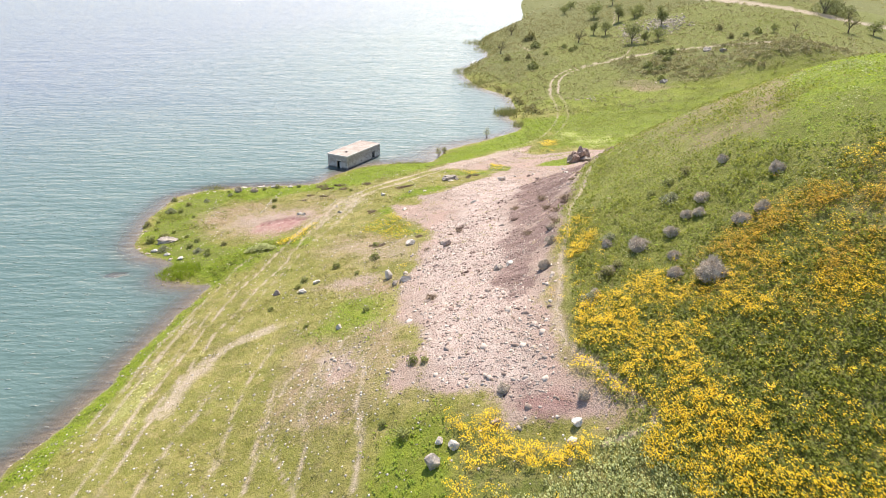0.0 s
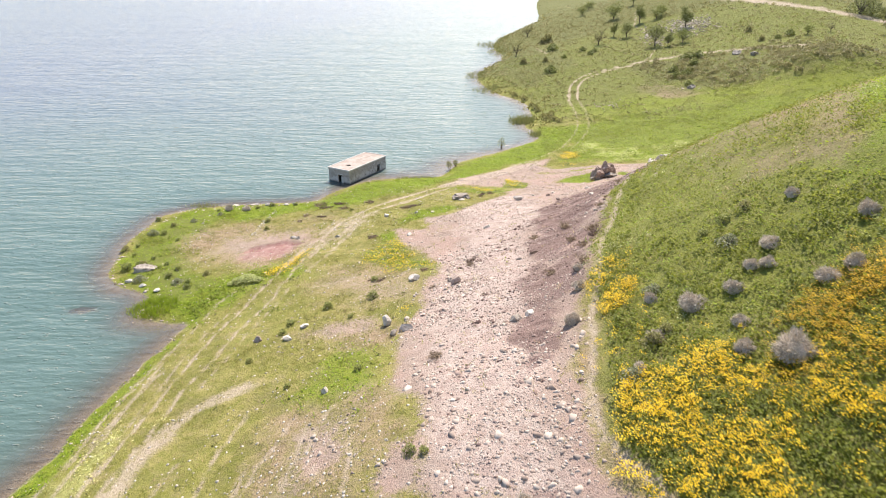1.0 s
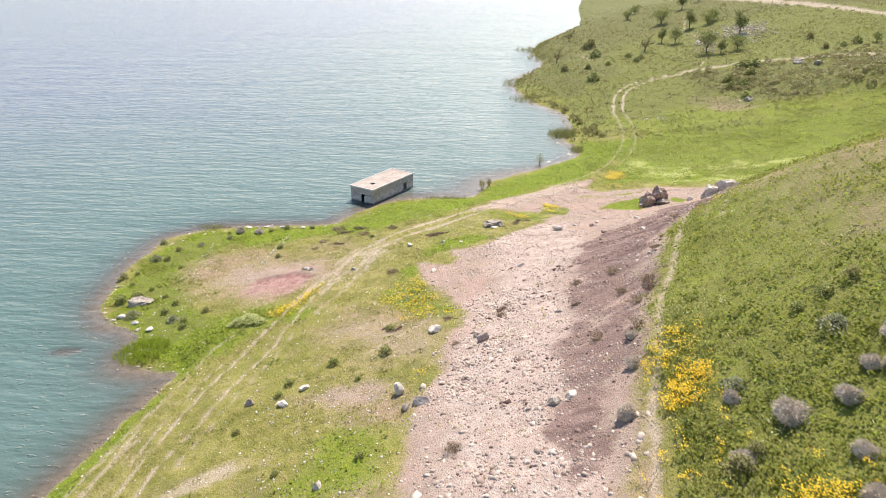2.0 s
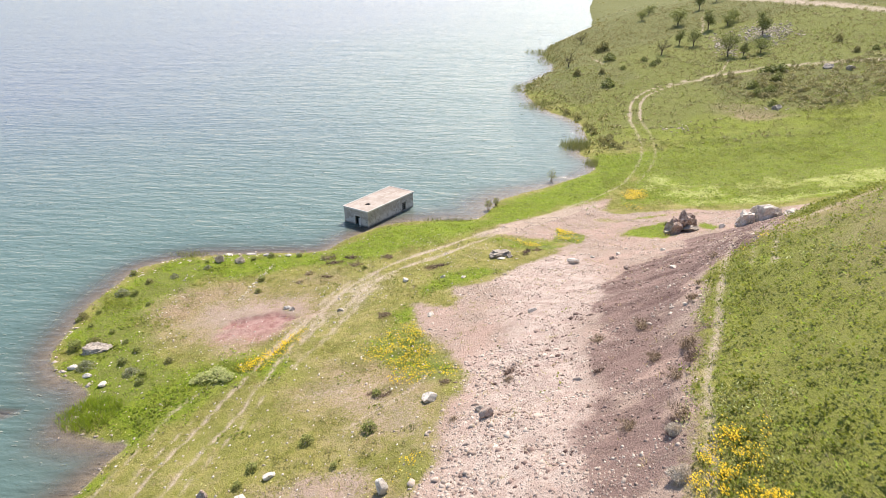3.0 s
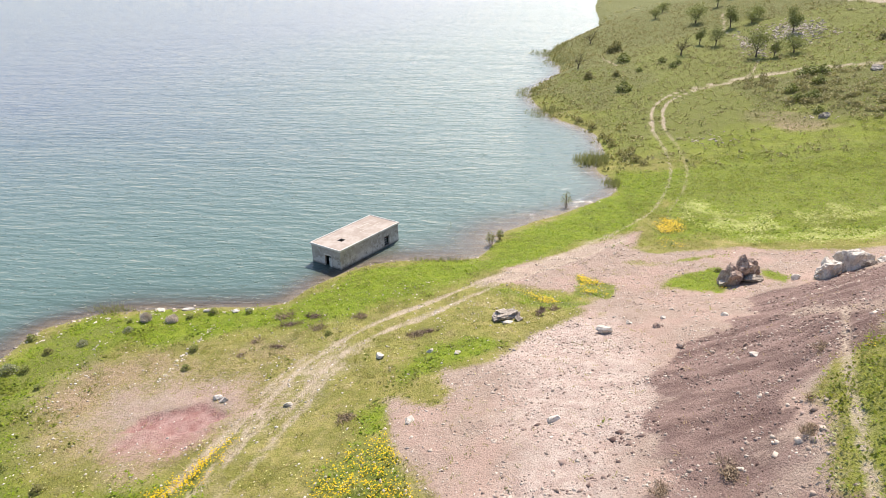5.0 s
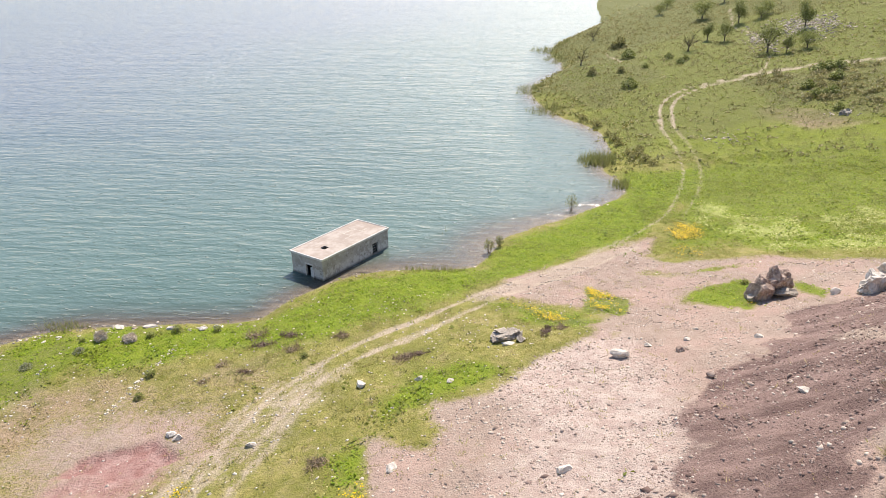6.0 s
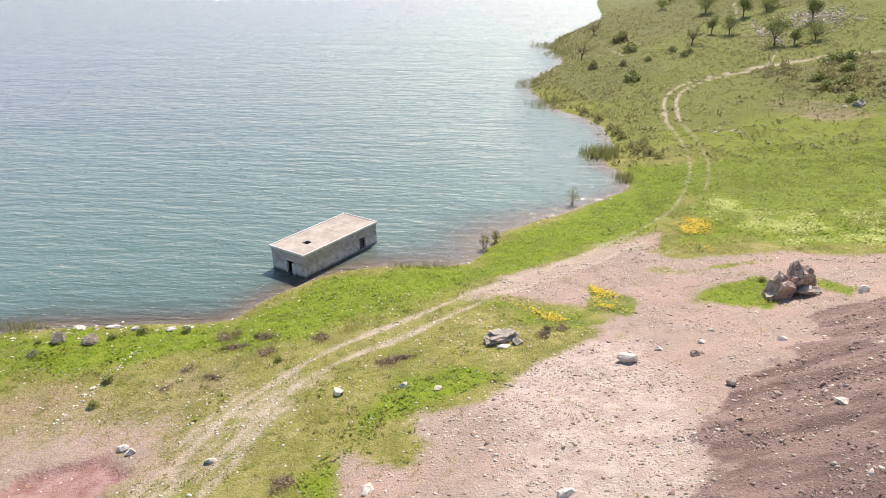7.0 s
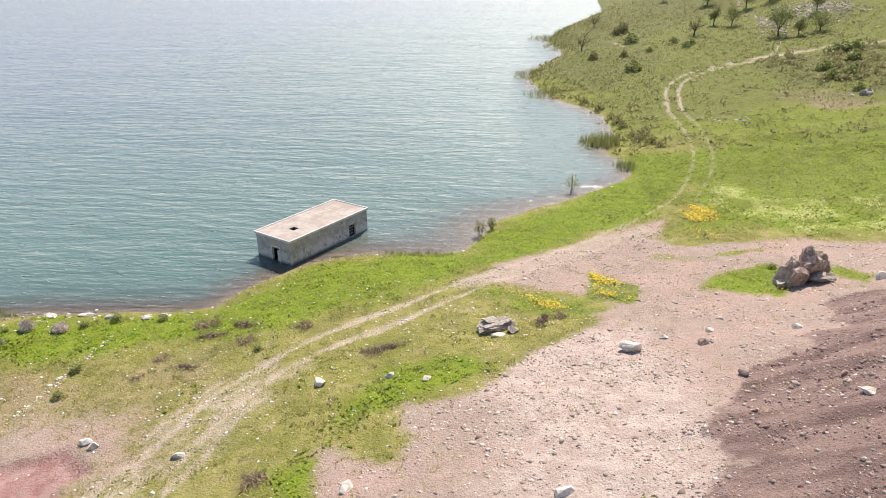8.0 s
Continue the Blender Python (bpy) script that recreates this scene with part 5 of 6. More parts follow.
# ---- trees ----
def tree_parts(seed, high, wide, bare=False, leaf_mat=LEAF):
    rng = np.random.default_rng(seed)
    bm = bmesh.new()
    fork = high * 0.22
    tube(bm, [(0, 0, -0.3), (0.06, 0.02, fork * 0.5), (0.02, 0.1, fork)], [0.2, 0.16, 0.13], 8)
    trunk = bpy.data.meshes.new("trunk")
    bm.to_mesh(trunk)
    bm.free()
    trunk.materials.append(BARK)
    made = [("trunk", trunk)]
    tips = []
    bm = bmesh.new()
    for k in range(7):
        a = 2 * np.pi * k / 7 + rng.uniform(-0.4, 0.4)
        out, up = wide * rng.uniform(0.18, 0.44), high * rng.uniform(0.42, 0.92)
        mid = np.array([out * 0.45 * np.cos(a), out * 0.45 * np.sin(a), (fork + up) * 0.5])
        tip = np.array([out * np.cos(a), out * np.sin(a), up])
        tube(bm, [(0.02, 0.1, fork - 0.05), tuple(mid), tuple(tip)], [0.09, 0.055, 0.02], 5)
        tips += [tip, (mid + tip) / 2 + rng.normal(0, 0.25, 3)]
        for _ in range(3 if not bare else 9):
            start = mid + (tip - mid) * rng.uniform(0, 0.9)
            end = start + rng.normal(0, 0.14 * wide, 3) + np.array([0, 0, 0.1 * high])
            tube(bm, [tuple(start), tuple((start + end) / 2 + rng.normal(0, 0.06, 3)), tuple(end)], [0.03, 0.02, 0.008], 4)
            tips.append(end)
    limbs = bpy.data.meshes.new("branchwork")
    bm.to_mesh(limbs)
    bm.free()
    limbs.materials.append(BARK)
    made.append(("branchwork", limbs))
    v, f = [], []
    for tip in tips:
        for _ in range(7 if bare else 60):
            c = tip + rng.normal(0, 1, 3) * np.array([0.11 * wide, 0.11 * wide, 0.065 * high])
            n = rng.normal(0, 1, 3)
            n /= np.linalg.norm(n)
            t = np.cross(n, rng.normal(0, 1, 3))
            t /= np.linalg.norm(t)
            b = np.cross(n, t) * 0.6
            s = rng.uniform(0.07, 0.17) * (0.8 + 0.05 * high)
            k = len(v)
            v += [c - t * s, c + b * s, c + t * s, c - b * s]
            f += [(k, k + 1, k + 2), (k, k + 2, k + 3)]
    made.append(("crown", fast_mesh("crown", np.array(v), np.array(f), leaf_mat)))
    return made


ROUND_TREE, SLIM_TREE, THIN_TREE = tree_parts(11, 6.2, 6.0), tree_parts(12, 6.5, 3.6), tree_parts(13, 5.0, 4.6, True, OLIVE)
DARK_TREE = tree_parts(14, 4.4, 5.0, False, DARK_LEAF)
TREES = ((53.8, 218.8, 0, 1.05), (56.9, 253.9, 1, 1.0), (49.3, 237.0, 0, 0.8), (46.1, 240.9, 1, 0.75), (39.7, 232.0, 2, 1.1), (66.4, 233.8, 1, 1.05), (61.1, 216.2, 3, 0.95), (56.8, 215.6, 1, 0.65), (51.4, 270.9, 3, 1.25), (14.3, 233.4, 2, 1.0), (20.5, 271.5, 2, 1.0), (62.3, 253.4, 3, 0.8), (64.8, 256.7, 3, 0.85), (43.5, 294.1, 3, 0.8), (47.3, 303.6, 3, 0.85), (62, 290, 1, 1.0), (70, 300, 0, 0.9), (80, 296, 3, 0.9), (113.8, 209, 2, 1.3), (122.3, 211, 3, 1.0), (90.1, 204, 3, 0.6), (97.3, 206.5, 2, 0.6))
for n, (x, y, kind, s) in enumerate(TREES):
    kinds = (ROUND_TREE, SLIM_TREE, THIN_TREE, DARK_TREE)
    labels = ("round green olive tree on a slope", "slender green tree on a slope", "nearly leafless grey tree", "dense dark green tree")
    mesh_thing("tree", kinds[kind], x, y, s, 71 * n, labels[kind], "tree", "trees on the far slope", 0.1)

FAR_BUSH = [bush_parts(31, DARK_LEAF, 420, 0.075), bush_parts(33, OLIVE, 420, 0.075), bush_parts(37, SHORE_LEAF, 420, 0.06), bush_parts(39, LEAF, 2600, 0.022)]
for n, (x, y, s, kind) in enumerate(((117, 231, 8.0, 3), (121.5, 233, 7.0, 3), (125, 231, 5.0, 3), (21.9, 201.7, 3.0, 0), (25.7, 232.4, 3.2, 0), (25.9, 250.7, 4.2, 1), (24.2, 249, 3.0, 1), (15.6, 216.1, 2.6, 1), (35.4, 219.3, 1.8, 0), (21.9, 215.4, 2.0, 1), (27.6, 218.7, 1.6, 0), (55.9, 195, 2.4, 0), (57.3, 194.6, 2.6, 0), (58.8, 193.4, 2.8, 0), (49.7, 179, 2.0, 0), (50.9, 178.2, 1.8, 0), (52.2, 178.8, 2.2, 0), (55.9, 186.8, 2.4, 0), (50.4, 184.8, 2.2, 0), (50, 170.5, 1.6, 0), (53.5, 181, 1.8, 1), (77.1, 201, 2.0, 1), (78.5, 214.6, 2.2, 1), (85.6, 204.2, 2.4, 0), (81.5, 201.6, 1.6, 0), (34, 226, 2.0, 0), (37, 222, 1.8, 0), (18.9, 152.6, 1.3, 2), (18.0, 154.5, 1.7, 2), (16.4, 156, 1.5, 2), (17.4, 157.6, 1.8, 2), (16.2, 159, 1.4, 2), (18.1, 160.6, 1.3, 2), (15.5, 165, 1.4, 2), (15.1, 168, 1.7, 2), (14.6, 171.5, 1.4, 2), (13.4, 178, 1.6, 2), (11.2, 183, 1.5, 2))):
    mesh_thing("far_bush", FAR_BUSH[kind], x, y, s, 43 * n, "dark rounded shrub on the grassy slope" if kind in (0, 3) else "olive-brown shrub near the shore", "bush", "far shrubs", 0.05)


# ---- drowned saplings and reeds ----
def sapling(x, y, high, seed, label):
    rng = random.Random(seed)
    ob = new("drowned_sapling")
    ob.matrix_world = pose(x, y, min(ground_z(x, y), -0.05))
    for k in range(9):
        a, r = rng.uniform(0, 6.28), rng.uniform(0.05, 0.32) * high
        bm = bmesh.new()
        tube(bm, [(0.3 * r * math.cos(a + 1), 0.3 * r * math.sin(a + 1), -0.2), (0.5 * r * math.cos(a), 0.5 * r * math.sin(a), high * 0.5), (r * math.cos(a), r * math.sin(a), high * rng.uniform(0.6, 1.0))], [0.02, 0.014, 0.005], 4)
        stem = part("stem", bm, DEAD, ob)
    r2 = np.random.default_rng(seed)
    v, f = leaves(r2, 420, 0.32 * high, 0.6 * high, 0.065, 0.2, 0.3 * high)
    leaf = new("leaves", fast_mesh("leaves", v, f, REED))
    leaf.parent = ob
    return tagged(ob, label, "sapling", "drowned saplings")


sapling(6.3, 135.2, 2.6, 1, "half-bare sapling standing in shallow water")
sapling(-3.0, 121.6, 2.0, 2, "thin bare twigs standing in shallow water")
sapling(-2.0, 123.2, 1.6, 3, "thin bare twigs standing in shallow water")

rng = np.random.default_rng(77)
REED_TUFTS = [blades(rng, 9, 0.35, 1.0, 0.018, 0.12) for _ in range(4)]
for x, y, rx, ry, count, high, label in ((-38.4, 103.0, 2.4, 0.8, 60, 0.7, "low reeds at the lake's edge"), (-32.0, 72.4, 2.6, 2.0, 300, 0.75, "dense green reeds at the lake's edge"), (11.4, 156.5, 2.6, 2.8, 150, 1.7, "tall green reeds in shallow water"), (13.4, 145.3, 1.2, 1.8, 60, 1.1, "green reeds in shallow water"), (3.8, 192, 3.5, 4.0, 120, 1.2, "reeds along the far shore"), (1.0, 214, 3.0, 6.0, 120, 1.2, "reeds along the far shore"), (8.0, 284, 6.0, 8.0, 160, 1.4, "reeds along the far shore"), (-8.2, 116.6, 3.4, 0.8, 110, 0.55, "low reeds at the lake's edge"), (8.5, 262, 3.0, 8.0, 80, 1.2, "reeds along the far shore")):
    a, r = rng.uniform(0, 6.283, count), np.sqrt(rng.uniform(size=count))
    px, py = x + rx * r * np.cos(a), y + ry * r * np.sin(a)
    scatter("reeds", REED_TUFTS, px, py, np.full(count, high) * rng.uniform(0.7, 1.2, count), LUSH if "dense" in label else REED, label, "reeds", rng, lean=0.12, height=np.maximum(sample(SHEET, px, py), -0.4) - 0.05)

STALKS = [blades(rng, 3, 0.12, 1.0, 0.012, 0.06) for _ in range(3)]
x, y = throw(rng, 900, -12, 14, 122, 260, lambda x, y: (sample(LAND, x, y) < -0.3) * np.exp(sample(LAND, x, y) / 7) * np.clip(0.3 + 2 * rough(x, y, 8, 103), 0, 1))
scatter("reed_stalks", STALKS, x, y, rng.uniform(0.5, 1.1, len(x)), REED, "single reed stalks rising from shallow water", "reeds", rng, lean=0.1, height=np.full(len(x), -0.1))

# ---- grass, flowers, stones ----
TUFTS = [blades(rng, 7, 0.3, 0.2, 0.03, 0.12) for _ in range(5)]


def open_land(x, y):
    return np.clip(sample(LAND, x, y) / 0.8, 0, 1) * np.clip(1.1 - cover_at("bare", x, y) - 0.8 * cover_at("track", x, y) - cover_at("clay", x, y) - cover_at("brown", x, y) * 0.6, 0, 1)


def patchy(x, y):
    return np.clip(rough(x, y, 4.0, 91) * 3 + 0.6, 0.1, 1)


x, y = throw(rng, 95000, -44, 40, 27, 130, lambda x, y: open_land(x, y) * (1 - cover_at("lush", x, y)) * (1 - 0.75 * cover_at("dry", x, y)) * patchy(x, y) * (1 - 0.8 * cover_at("yellow", x, y)) * 0.9)
scatter("grass", TUFTS, x, y, rng.uniform(0.4, 0.95, len(x)), GRASS, "short yellowish green spring grass", "grass", rng)
x, y = throw(rng, 100000, -44, 60, 27, 150, lambda x, y: open_land(x, y) * cover_at("lush", x, y) * (1 - 0.7 * cover_at("yellow", x, y)) * (1 - 0.8 * np.clip(cover_at("scrub", x, y) * 1.5, 0, 1)))
SPRIGS = [leaves(rng, 5, 0.3, 0.14, 0.085, 0.2, 0.02, 2.2) for _ in range(6)]
scatter("lush_grass", SPRIGS, x, y, rng.uniform(0.5, 1.3, len(x)), LUSH, "lush bright green grass near the shore", "grass", rng)
x, y = throw(rng, 36000, -44, 40, 27, 130, lambda x, y: np.clip(sample(LAND, x, y), 0, 1) * (0.12 + 0.5 * cover_at("dry", x, y) + 0.25 * cover_at("brown", x, y)) * (1 - 0.85 * cover_at("bare", x, y)) * (1 - cover_at("lush", x, y)))
scatter("dry_grass", TUFTS, x, y, rng.uniform(0.5, 1.1, len(x)), STRAW, "dry straw-coloured grass", "grass", rng)

HERBS = [leaves(rng, 11, 0.36, 0.42, 0.092, 0.35, 0.05, 1.3) for _ in range(5)]


def hill(x, y):
    """The flowery hill behind the lip of the bank."""
    return np.clip(sample(LIP_SIDE, x, y) / 0.8, 0, 1) * (y < 100) * (y > 20) * np.clip((104 - y - 0.2 * x) / 10, 0, 1)


x, y = throw(rng, 72000, 7, 50, 19, 98, lambda x, y: hill(x, y) * np.clip(0.24 + 0.25 * (y < 60) + cover_at("yellow", x, y) * 0.7 + cover_at("leafy", x, y) + (2.4 + 0.8 * (y < 64)) * np.maximum(rough(x, y, 4, 71), 0), 0, 1) * (1 - cover_at("dry", x, y)) * np.clip(1.3 - 1.3 * cover_at("lush", x, y), 0, 1) * (1 - cover_at("track", x, y)) * (1 - cover_at("bare", x, y)) * (1 - cover_at("brown", x, y)))
scatter("herbs", HERBS, x, y, rng.uniform(0.6, 1.35, len(x)), HERB, "dense green herbs covering the hill", "plants", rng, sink=0.05)
x, y = throw(rng, 9000, 9, 40, 40, 86, lambda x, y: hill(x, y) * np.clip(3.5 * rough(x, y, 3.5, 73, 3) - 0.35, 0, 1) * (1 - cover_at("track", x, y)))
scatter("grey_herbs", HERBS, x, y, rng.uniform(0.5, 1.0, len(x)), SAGE, "grey-green herbs scattered over the hill", "plants", rng, sink=0.05)
x, y = throw(rng, 8000, 0, 18, 18, 34, lambda x, y: cover_at("sage", x, y) * np.clip((y - 20 - 6 * rough(x, y, 5, 121)) / 4, 0, 1))
scatter("sage_herbs", HERBS, x, y, rng.uniform(0.6, 1.1, len(x)), SAGE, "grey-green herbs at the foot of the hill", "plants", rng, sink=0.05)


x, y = throw(rng, 34000, -44, 8, 68, 118, lambda x, y: open_land(x, y) * np.clip(3.0 * rough(x, y, 3.0, 75, 3) - 0.05, 0, 1) * (0.25 + cover_at("lush", x, y)) * (1 - 0.8 * np.clip((y + 0.5 * x - 88) / 8, 0, 1)))
scatter("weeds", SPRIGS, x, y, rng.uniform(0.9, 1.9, len(x)), HERB, "low leafy weeds among the grass", "plants", rng, sink=0.05)


def flower_head(rng):
    n = 4
    a = np.arange(n) * 2 * np.pi / n
    v = [(0, 0, 0.02)] + [(np.cos(t), np.sin(t), rng.uniform(-0.25, 0.3)) for t in a]
    return np.array(v, float), np.array([(0, 1 + k, 1 + (k + 1) % n) for k in range(n)])


HEADS = [flower_head(rng) for _ in range(4)]


def bloom(x, y):
    cover = cover_at("yellow", x, y)
    chance = np.clip((cover - 0.48) * 0.95 + 1.1 * rough(x, y, 6.0, 80, 2) + 1.6 * rough(x, y, 1.6, 81, 2), 0.015, 0.5)
    return (cover > 0.05) * chance * (1 - cover_at("track", x, y)) * (1 - 0.85 * cover_at("leafy", x, y)) * (1 - 0.9 * np.clip(cover_at("bare", x, y) - cover_at("lush", x, y), 0, 1))


def flower_clump(rng, count, radius):
    """Heads standing on the crown of one plant."""
    v, f = [], []
    for _ in range(count):
        a, r = rng.uniform(0, 2 * np.pi), radius * np.sqrt(rng.uniform())
        c = np.array([r * np.cos(a), r * np.sin(a), 0.42 - 0.9 * r * r + rng.uniform(-0.06, 0.08)])
        size, w = rng.uniform(0.024, 0.046), rng.uniform(0, 1.57)
        k = len(v)
        v += [c + size * np.array([np.cos(w + q * 1.57), np.sin(w + q * 1.57), rng.uniform(-0.4, 0.4)]) for q in range(4)]
        f += [(k, k + 1, k + 2), (k, k + 2, k + 3)]
    return np.array(v), np.array(f)


CLUMPS = [flower_clump(rng, n, r) for n, r in ((10, 0.2), (14, 0.26), (18, 0.32), (12, 0.3), (7, 0.22))]
x, y = throw(rng, 76000, 0, 40, 14, 62, lambda x, y: bloom(x, y) * (1 - 0.6 * cover_at("rusty", x, y)))
scatter("yellow_flowers", CLUMPS, x, y, rng.uniform(0.75, 1.25, len(x)), PETAL, "bright yellow wild flowers on the hillside", "flowers", rng, lean=0.05)
x, y = throw(rng, 26000, 12, 34, 32, 52, lambda x, y: cover_at("rusty", x, y) * np.clip(0.3 + 1.8 * rough(x, y, 1.8, 82, 2), 0.05, 1))
scatter("rusty_flowers", CLUMPS, x, y, rng.uniform(0.7, 1.1, len(x)), RUSTY, "withering orange brown flowers on the hillside", "flowers", rng, lean=0.05)
x, y = throw(rng, 480000, -25, 25, 60, 132, lambda x, y: (0.55 + 1.1 * (cover_at("yellow", x, y) > 0.8)) * bloom(x, y))
scatter("yellow_flowers", HEADS, x, y, rng.uniform(0.034, 0.062, len(x)), PETAL, "yellow wild flowers in patches of grass", "flowers", rng, lean=0.0, height=sample(SHEET, x, y) + rng.uniform(0.12, 0.32, len(x)))
x, y = throw(rng, 120000, -30, 52, 42, 140, lambda x, y: cover_at("cream", x, y) * np.clip(0.4 + 3 * rough(x, y, 2.0, 83, 3), 0, 1))
scatter("cream_flowers", HEADS, x, y, rng.uniform(0.04, 0.08, len(x)), CREAM, "cream white flowers spread through the meadow", "flowers", rng, lean=0.0, height=sample(SHEET, x, y) + rng.uniform(0.1, 0.3, len(x)))

x, y = throw(rng, 60000, -34, 8, 60, 118, lambda x, y: open_land(x, y) * np.clip(2.5 * rough(x, y, 3.5, 85, 3) - 0.25, 0, 1) * 0.3)
scatter("cream_flowers", HEADS, x, y, rng.uniform(0.03, 0.06, len(x)), CREAM, "small cream flowers dotted through the grass", "flowers", rng, lean=0.0, height=sample(SHEET, x, y) + rng.uniform(0.08, 0.2, len(x)))
PEBBLES = [pebble(rng) for _ in range(8)]
CHIPS = [chip(rng) for _ in range(8)]
x, y = throw(rng, 240000, -10, 34, 33, 125, lambda x, y: np.clip(cover_at("bare", x, y), 0, 1) * np.clip(0.13 + 0.34 * cover_at("rubble", x, y) + 1.0 * rough(x, y, 6, 95) + 1.6 * rough(x, y, 1.6, 94), 0.03, 1) * (1 - 0.35 * cover_at("brown", x, y)))
scatter("gravel", CHIPS, x, y, np.minimum(0.024 + 0.04 * rng.exponential(1.0, len(x)), 0.2), STONES, "pale angular stones strewn over bare soil", "stones", rng, lean=0.0, sink=0.1)
x, y = throw(rng, 52000, -10, 34, 33, 125, lambda x, y: np.clip(cover_at("bare", x, y), 0, 1) * np.clip(0.04 + 0.5 * cover_at("rubble", x, y) * (y < 78) - 0.06 * (y > 80) + 2.0 * rough(x, y, 7, 96) + 1.2 * rough(x, y, 1.5, 92), 0.03, 1) * (1 - 0.3 * cover_at("brown", x, y)))
scatter("rubble", PEBBLES, x, y, np.minimum(0.06 + 0.062 * rng.exponential(1.0, len(x)), 0.42) * np.where(y > 80, 0.7, 1.0), STONES, "fist to head sized stones on bare soil", "stones", rng, lean=0.0, sink=0.15)
CLOD = twig_material("dry_clod", (0.120, 0.074, 0.062), (0.400, 0.300, 0.250))
x, y = throw(rng, 120000, 2, 34, 36, 108, lambda x, y: cover_at("brown", x, y) * np.clip(0.35 + 1.6 * rough(x, y * 2.5, 3.0, 93), 0.03, 1))
scatter("clods", CHIPS, x, y, np.minimum(0.03 + 0.045 * rng.exponential(1.0, len(x)), 0.22), CLOD, "crumbled reddish brown clods on the bank", "soil", rng, lean=0.0, sink=0.2)
x, y = throw(rng, 20000, -36, 8, 30, 110, lambda x, y: np.clip(sample(LAND, x, y) - 0.5, 0, 1) * (0.14 + 0.6 * np.clip(rough(x, y, 6, 97) * 4 - 0.3, 0, 1) + 0.6 * np.exp(-(((x + 8.5) / 4) ** 2 + ((y - 43) / 6) ** 2)) + 0.5 * np.exp(-(((x + 11.5) / 4) ** 2 + ((y - 61) / 3) ** 2))) * (1 - cover_at("bare", x, y)))
scatter("field_stones", CHIPS, x, y, rng.uniform(0.05, 0.18, len(x)), PALE_ROCK, "small white stones scattered in grass", "stones", rng, lean=0.0, sink=0.1)
x, y = throw(rng, 22000, -8, 14, 34, 84, lambda x, y: cover_at("rubble", x, y) * np.clip(0.12 + 1.8 * rough(x, y, 2.2, 88, 3), 0.02, 1))
scatter("dark_clods", CHIPS, x, y, np.minimum(0.06 + 0.075 * rng.exponential(1.0, len(x)), 0.42), CLOD, "dark crumbled clods among pale stones", "soil", rng, lean=0.0, sink=0.2)
LOW = [leaves(rng, 12, 0.5, 0.35, 0.11, 0.3) for _ in range(4)]
x, y = throw(rng, 9000, -36, 4, 28, 112, lambda x, y: open_land(x, y) * np.clip(2.6 * rough(x, y, 5, 89, 3), 0.02, 1) * (1 - 0.5 * cover_at("lush", x, y)))
scatter("low_scrub", LOW, x, y, rng.uniform(0.25, 0.75, len(x)), OLIVE, "small olive-brown cushions dotted through the pasture", "scrub", rng, sink=0.05)
along = rng.uniform(0, 1, 90)
x, y = -27.6 + 0.7 * along + rng.normal(0, 0.18, 90), 91.5 + 9.5 * along + rng.normal(0, 0.22, 90)
scatter("stone_row", CHIPS, x, y, rng.uniform(0.07, 0.2, 90), PALE_ROCK, "row of small white stones across the grass", "stones", rng, lean=0.0, sink=0.1)
x, y = throw(rng, 900, -44, -18, 95, 106, lambda x, y: np.exp(-((sample(LAND, x, y) - 1.1) / 0.7) ** 2) * 0.5)
scatter("white_stones", PEBBLES, x, y, rng.uniform(0.1, 0.3, len(x)), PALE_ROCK, "white stones along the grassy shore", "stones", rng, flat=0.6, lean=0.0, sink=0.1)
x, y = throw(rng, 14000, -45, 16, 30, 150, lambda x, y: np.exp(-((sample(LAND, x, y) - 0.1) / 0.55) ** 2) * 0.9)
scatter("shore_stones", PEBBLES, x, y, rng.uniform(0.05, 0.2, len(x)), STONES, "small stones along the waterline", "stones", rng, lean=0.0, sink=0.1)
x, y = throw(rng, 5000, 50, 76, 212, 250, lambda x, y: np.exp(-(((x - 68) / 5) ** 2 + ((y - 236) / 8) ** 2)) + 0.6 * np.exp(-(((x - 56) / 2.5) ** 2 + ((y - 232) / 9) ** 2)))
scatter("scree", PEBBLES, x, y, rng.uniform(0.2, 0.7, len(x)), GREY_ROCK, "grey scree on the far slope", "stones", rng, lean=0.0, sink=0.2)
x, y = throw(rng, 1500, 28, 52, 158, 175, lambda x, y: 0.5 * np.exp(-(((x - 32) / 3.0) ** 2 + ((y - 164) / 3) ** 2)) + 0.4 * np.exp(-(((x - 50) / 2) ** 2 + ((y - 168) / 2) ** 2)))
scatter("scree", PEBBLES, x, y, rng.uniform(0.15, 0.45, len(x)), GREY_ROCK, "pale stones in the meadow", "stones", rng, lean=0.0, sink=0.2)

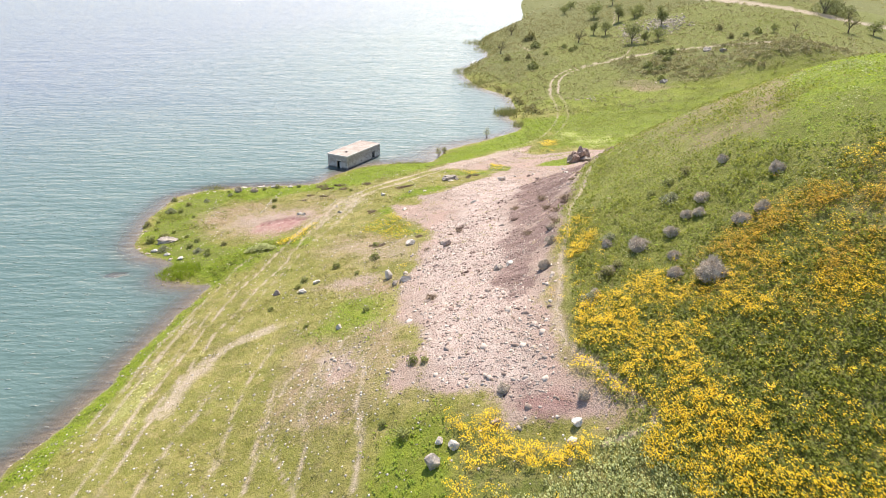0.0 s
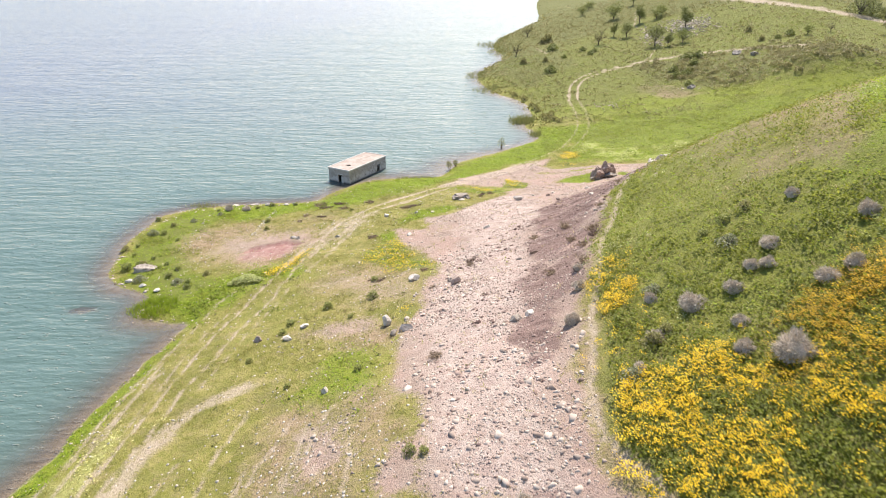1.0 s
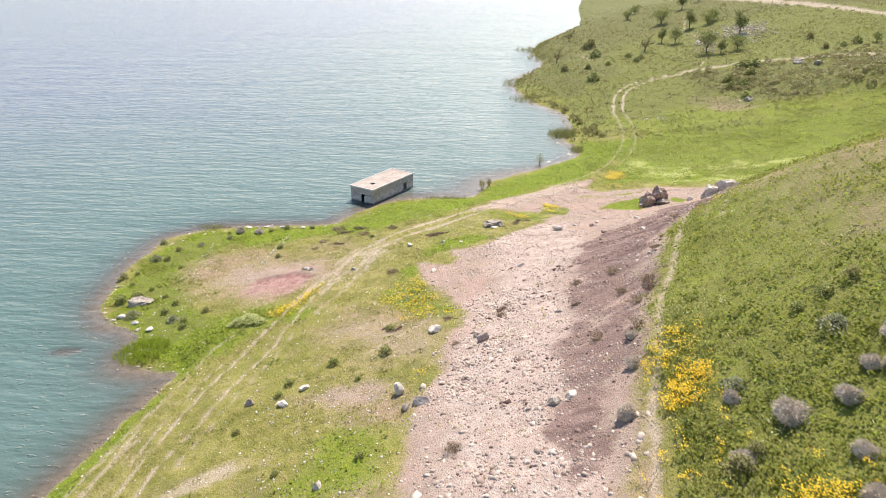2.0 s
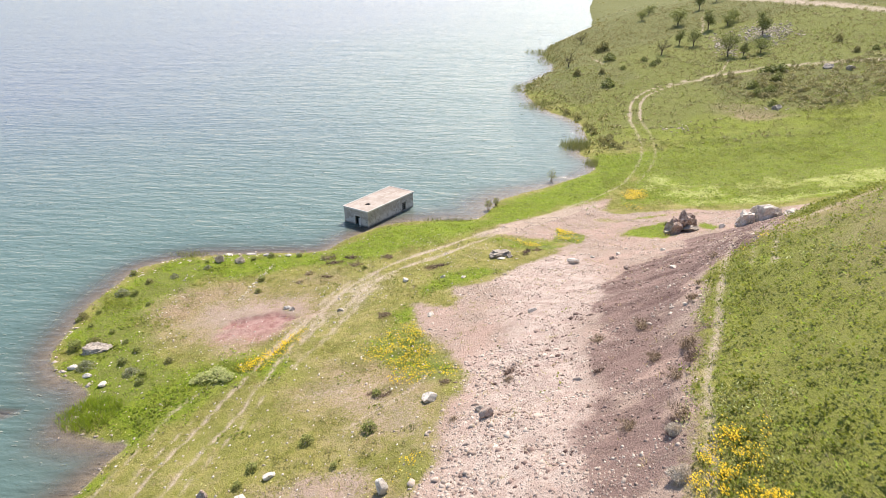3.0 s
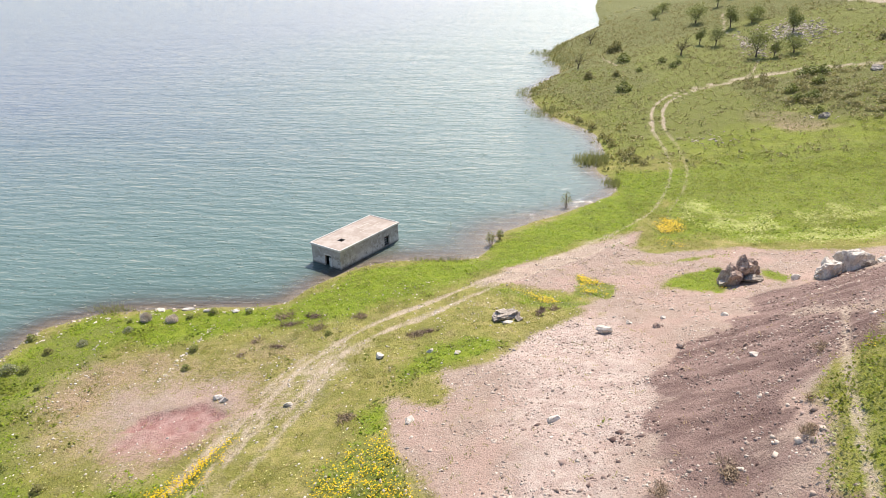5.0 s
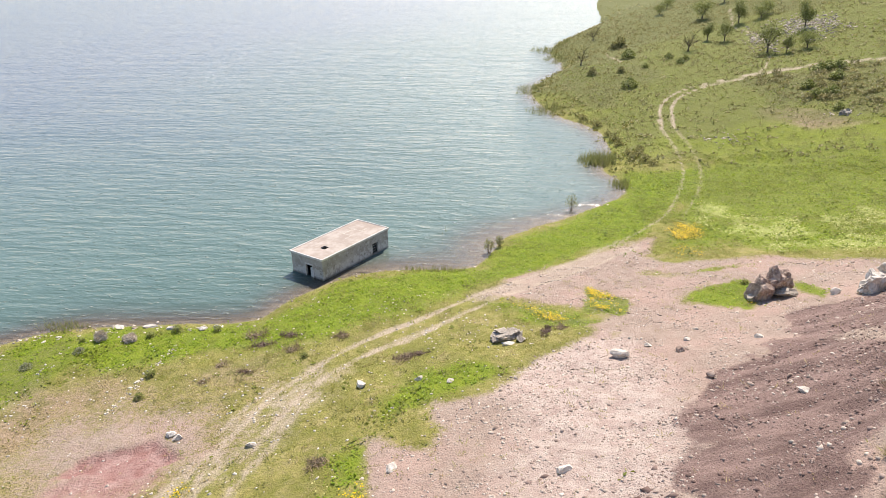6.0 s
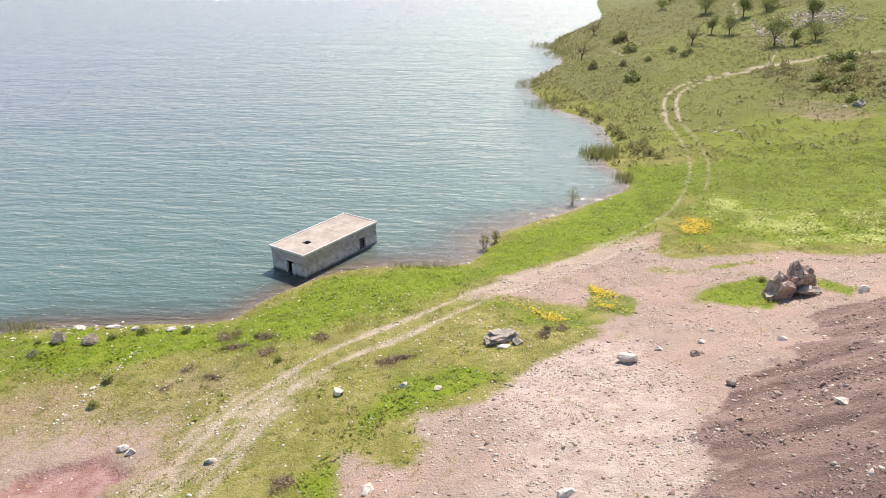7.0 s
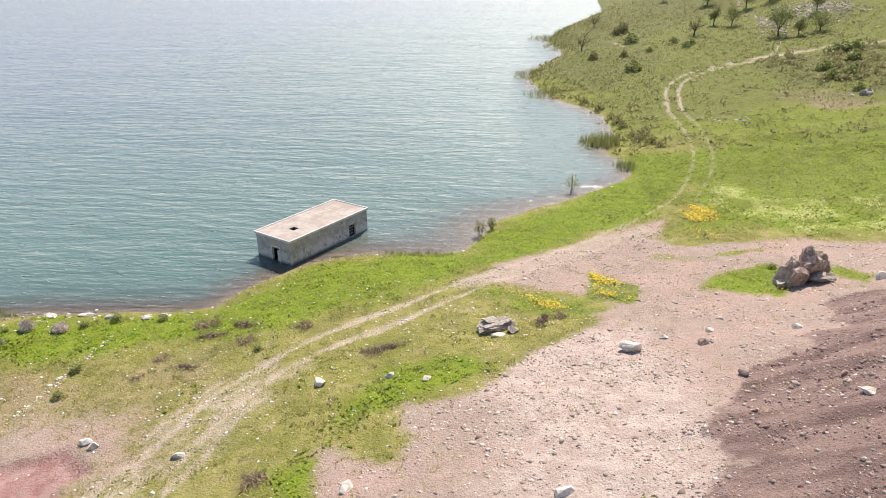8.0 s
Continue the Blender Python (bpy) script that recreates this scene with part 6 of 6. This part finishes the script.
x, y = throw(rng, 16000, 8, 330, 320, 800, lambda x, y: np.clip(sample(LAND, x, y) / 2 - 0.3, 0, 1) * np.clip(0.12 + 1.2 * rough(x, y, 30, 98), 0.03, 1))
scatter("distant_scrub", SPRIGS, x, y, rng.uniform(4.0, 9.0, len(x)), OLIVE, "distant olive scrub on rising country", "scrub", rng, sink=0.05)
CUSHIONS = [leaves(rng, 60, 0.5, 0.5, 0.11, 0.6) for _ in range(4)]
DOMES = [leaves(rng, 12, 0.6, 0.48, 0.205, 0.4, 0.05, 1.0) for _ in range(4)]
x, y = throw(rng, 75000, 0, 120, 150, 310, lambda x, y: np.clip(sample(LAND, x, y) / 2 - 0.3, 0, 1) * np.clip(0.34 * cover_at("scrub", x, y) * np.clip(0.5 + 2 * rough(x, y, 14, 99), 0.15, 1), 0, 1) * (1 - cover_at("track", x, y)))
scatter("scrub", DOMES, x, y, 0.35 + 0.25 * rng.exponential(1.0, len(x)).clip(0, 4), OLIVE, "low olive-brown scrub on the far slopes", "scrub", rng, sink=0.05)
x, y = throw(rng, 60000, 0, 130, 150, 320, lambda x, y: np.clip(sample(LAND, x, y) / 2 - 0.3, 0, 1) * np.clip(0.02 + 0.2 * cover_at("scrub", x, y) * np.clip(0.6 + 2 * rough(x, y, 11, 111), 0.1, 1), 0, 1) * (1 - cover_at("track", x, y)))
scatter("pale_scrub", DOMES, x, y, 0.4 + 0.3 * rng.exponential(1.0, len(x)).clip(0, 3), KNOLL, "pale olive scrub on the far slopes", "scrub", rng, sink=0.05)
x, y = throw(rng, 6500, 2, 26, 135, 300, lambda x, y: np.exp(-((sample(LAND, x, y) - 2.5) / 2.2) ** 2) * 0.28 * (y > 150))
scatter("shore_scrub", DOMES, x, y, rng.uniform(0.6, 1.5, len(x)), SHORE_LEAF, "brownish scrub along the far shore", "scrub", rng, sink=0.05)
x, y = throw(rng, 52000, 8, 100, 118, 230, lambda x, y: np.clip(sample(LAND, x, y) / 2 - 0.3, 0, 1) * 0.55 * np.clip(0.4 + 2 * rough(x, y, 9, 101), 0.1, 1) * (1 - cover_at("track", x, y)))
scatter("meadow_tufts", SPRIGS, x, y, rng.uniform(0.8, 2.2, len(x)), MEADOW, "low green tussocks in the far meadow", "grass", rng, sink=0.05)
x, y = throw(rng, 46000, 14, 90, 116, 165, lambda x, y: np.clip(sample(LAND, x, y) / 2 - 1, 0, 1) * (y > 118 + 0.02 * x) * np.clip(0.1 + 2.2 * rough(x, y, 7, 104, 3), 0, 0.8) * (1 - cover_at("track", x, y)) * (1 - cover_at("bare", x, y)))
scatter("meadow_herbs", HERBS, x, y, rng.uniform(0.5, 1.2, len(x)), HERB, "darker herbs spread through the far meadow", "plants", rng, flat=0.6, sink=0.05)
x, y = throw(rng, 1500, 44, 96, 154, 200, lambda x, y: np.clip(cover_at("scrub", x, y) * 1.6 - 0.6, 0, 1) * np.clip(0.45 + 1.5 * rough(x, y, 6, 106), 0.1, 1) * (1 - cover_at("track", x, y)))
scatter("knoll_scrub", CUSHIONS, x, y, rng.uniform(0.9, 2.0, len(x)), KNOLL, "rounded olive-brown cushions on the scrubby knoll", "scrub", rng, sink=0.05)
x, y = throw(rng, 2600, -45, -30, 70, 104, lambda x, y: np.exp(-((sample(LAND, x, y) - 0.25) / 0.4) ** 2) * np.clip(0.35 + 1.5 * rough(x, y, 3, 108), 0, 1))
scatter("point_stones", PEBBLES, x, y, rng.uniform(0.1, 0.34, len(x)), STONES, "dark and pale stones lining the point of the shore", "stones", rng, flat=0.8, lean=0.0, sink=0.15)
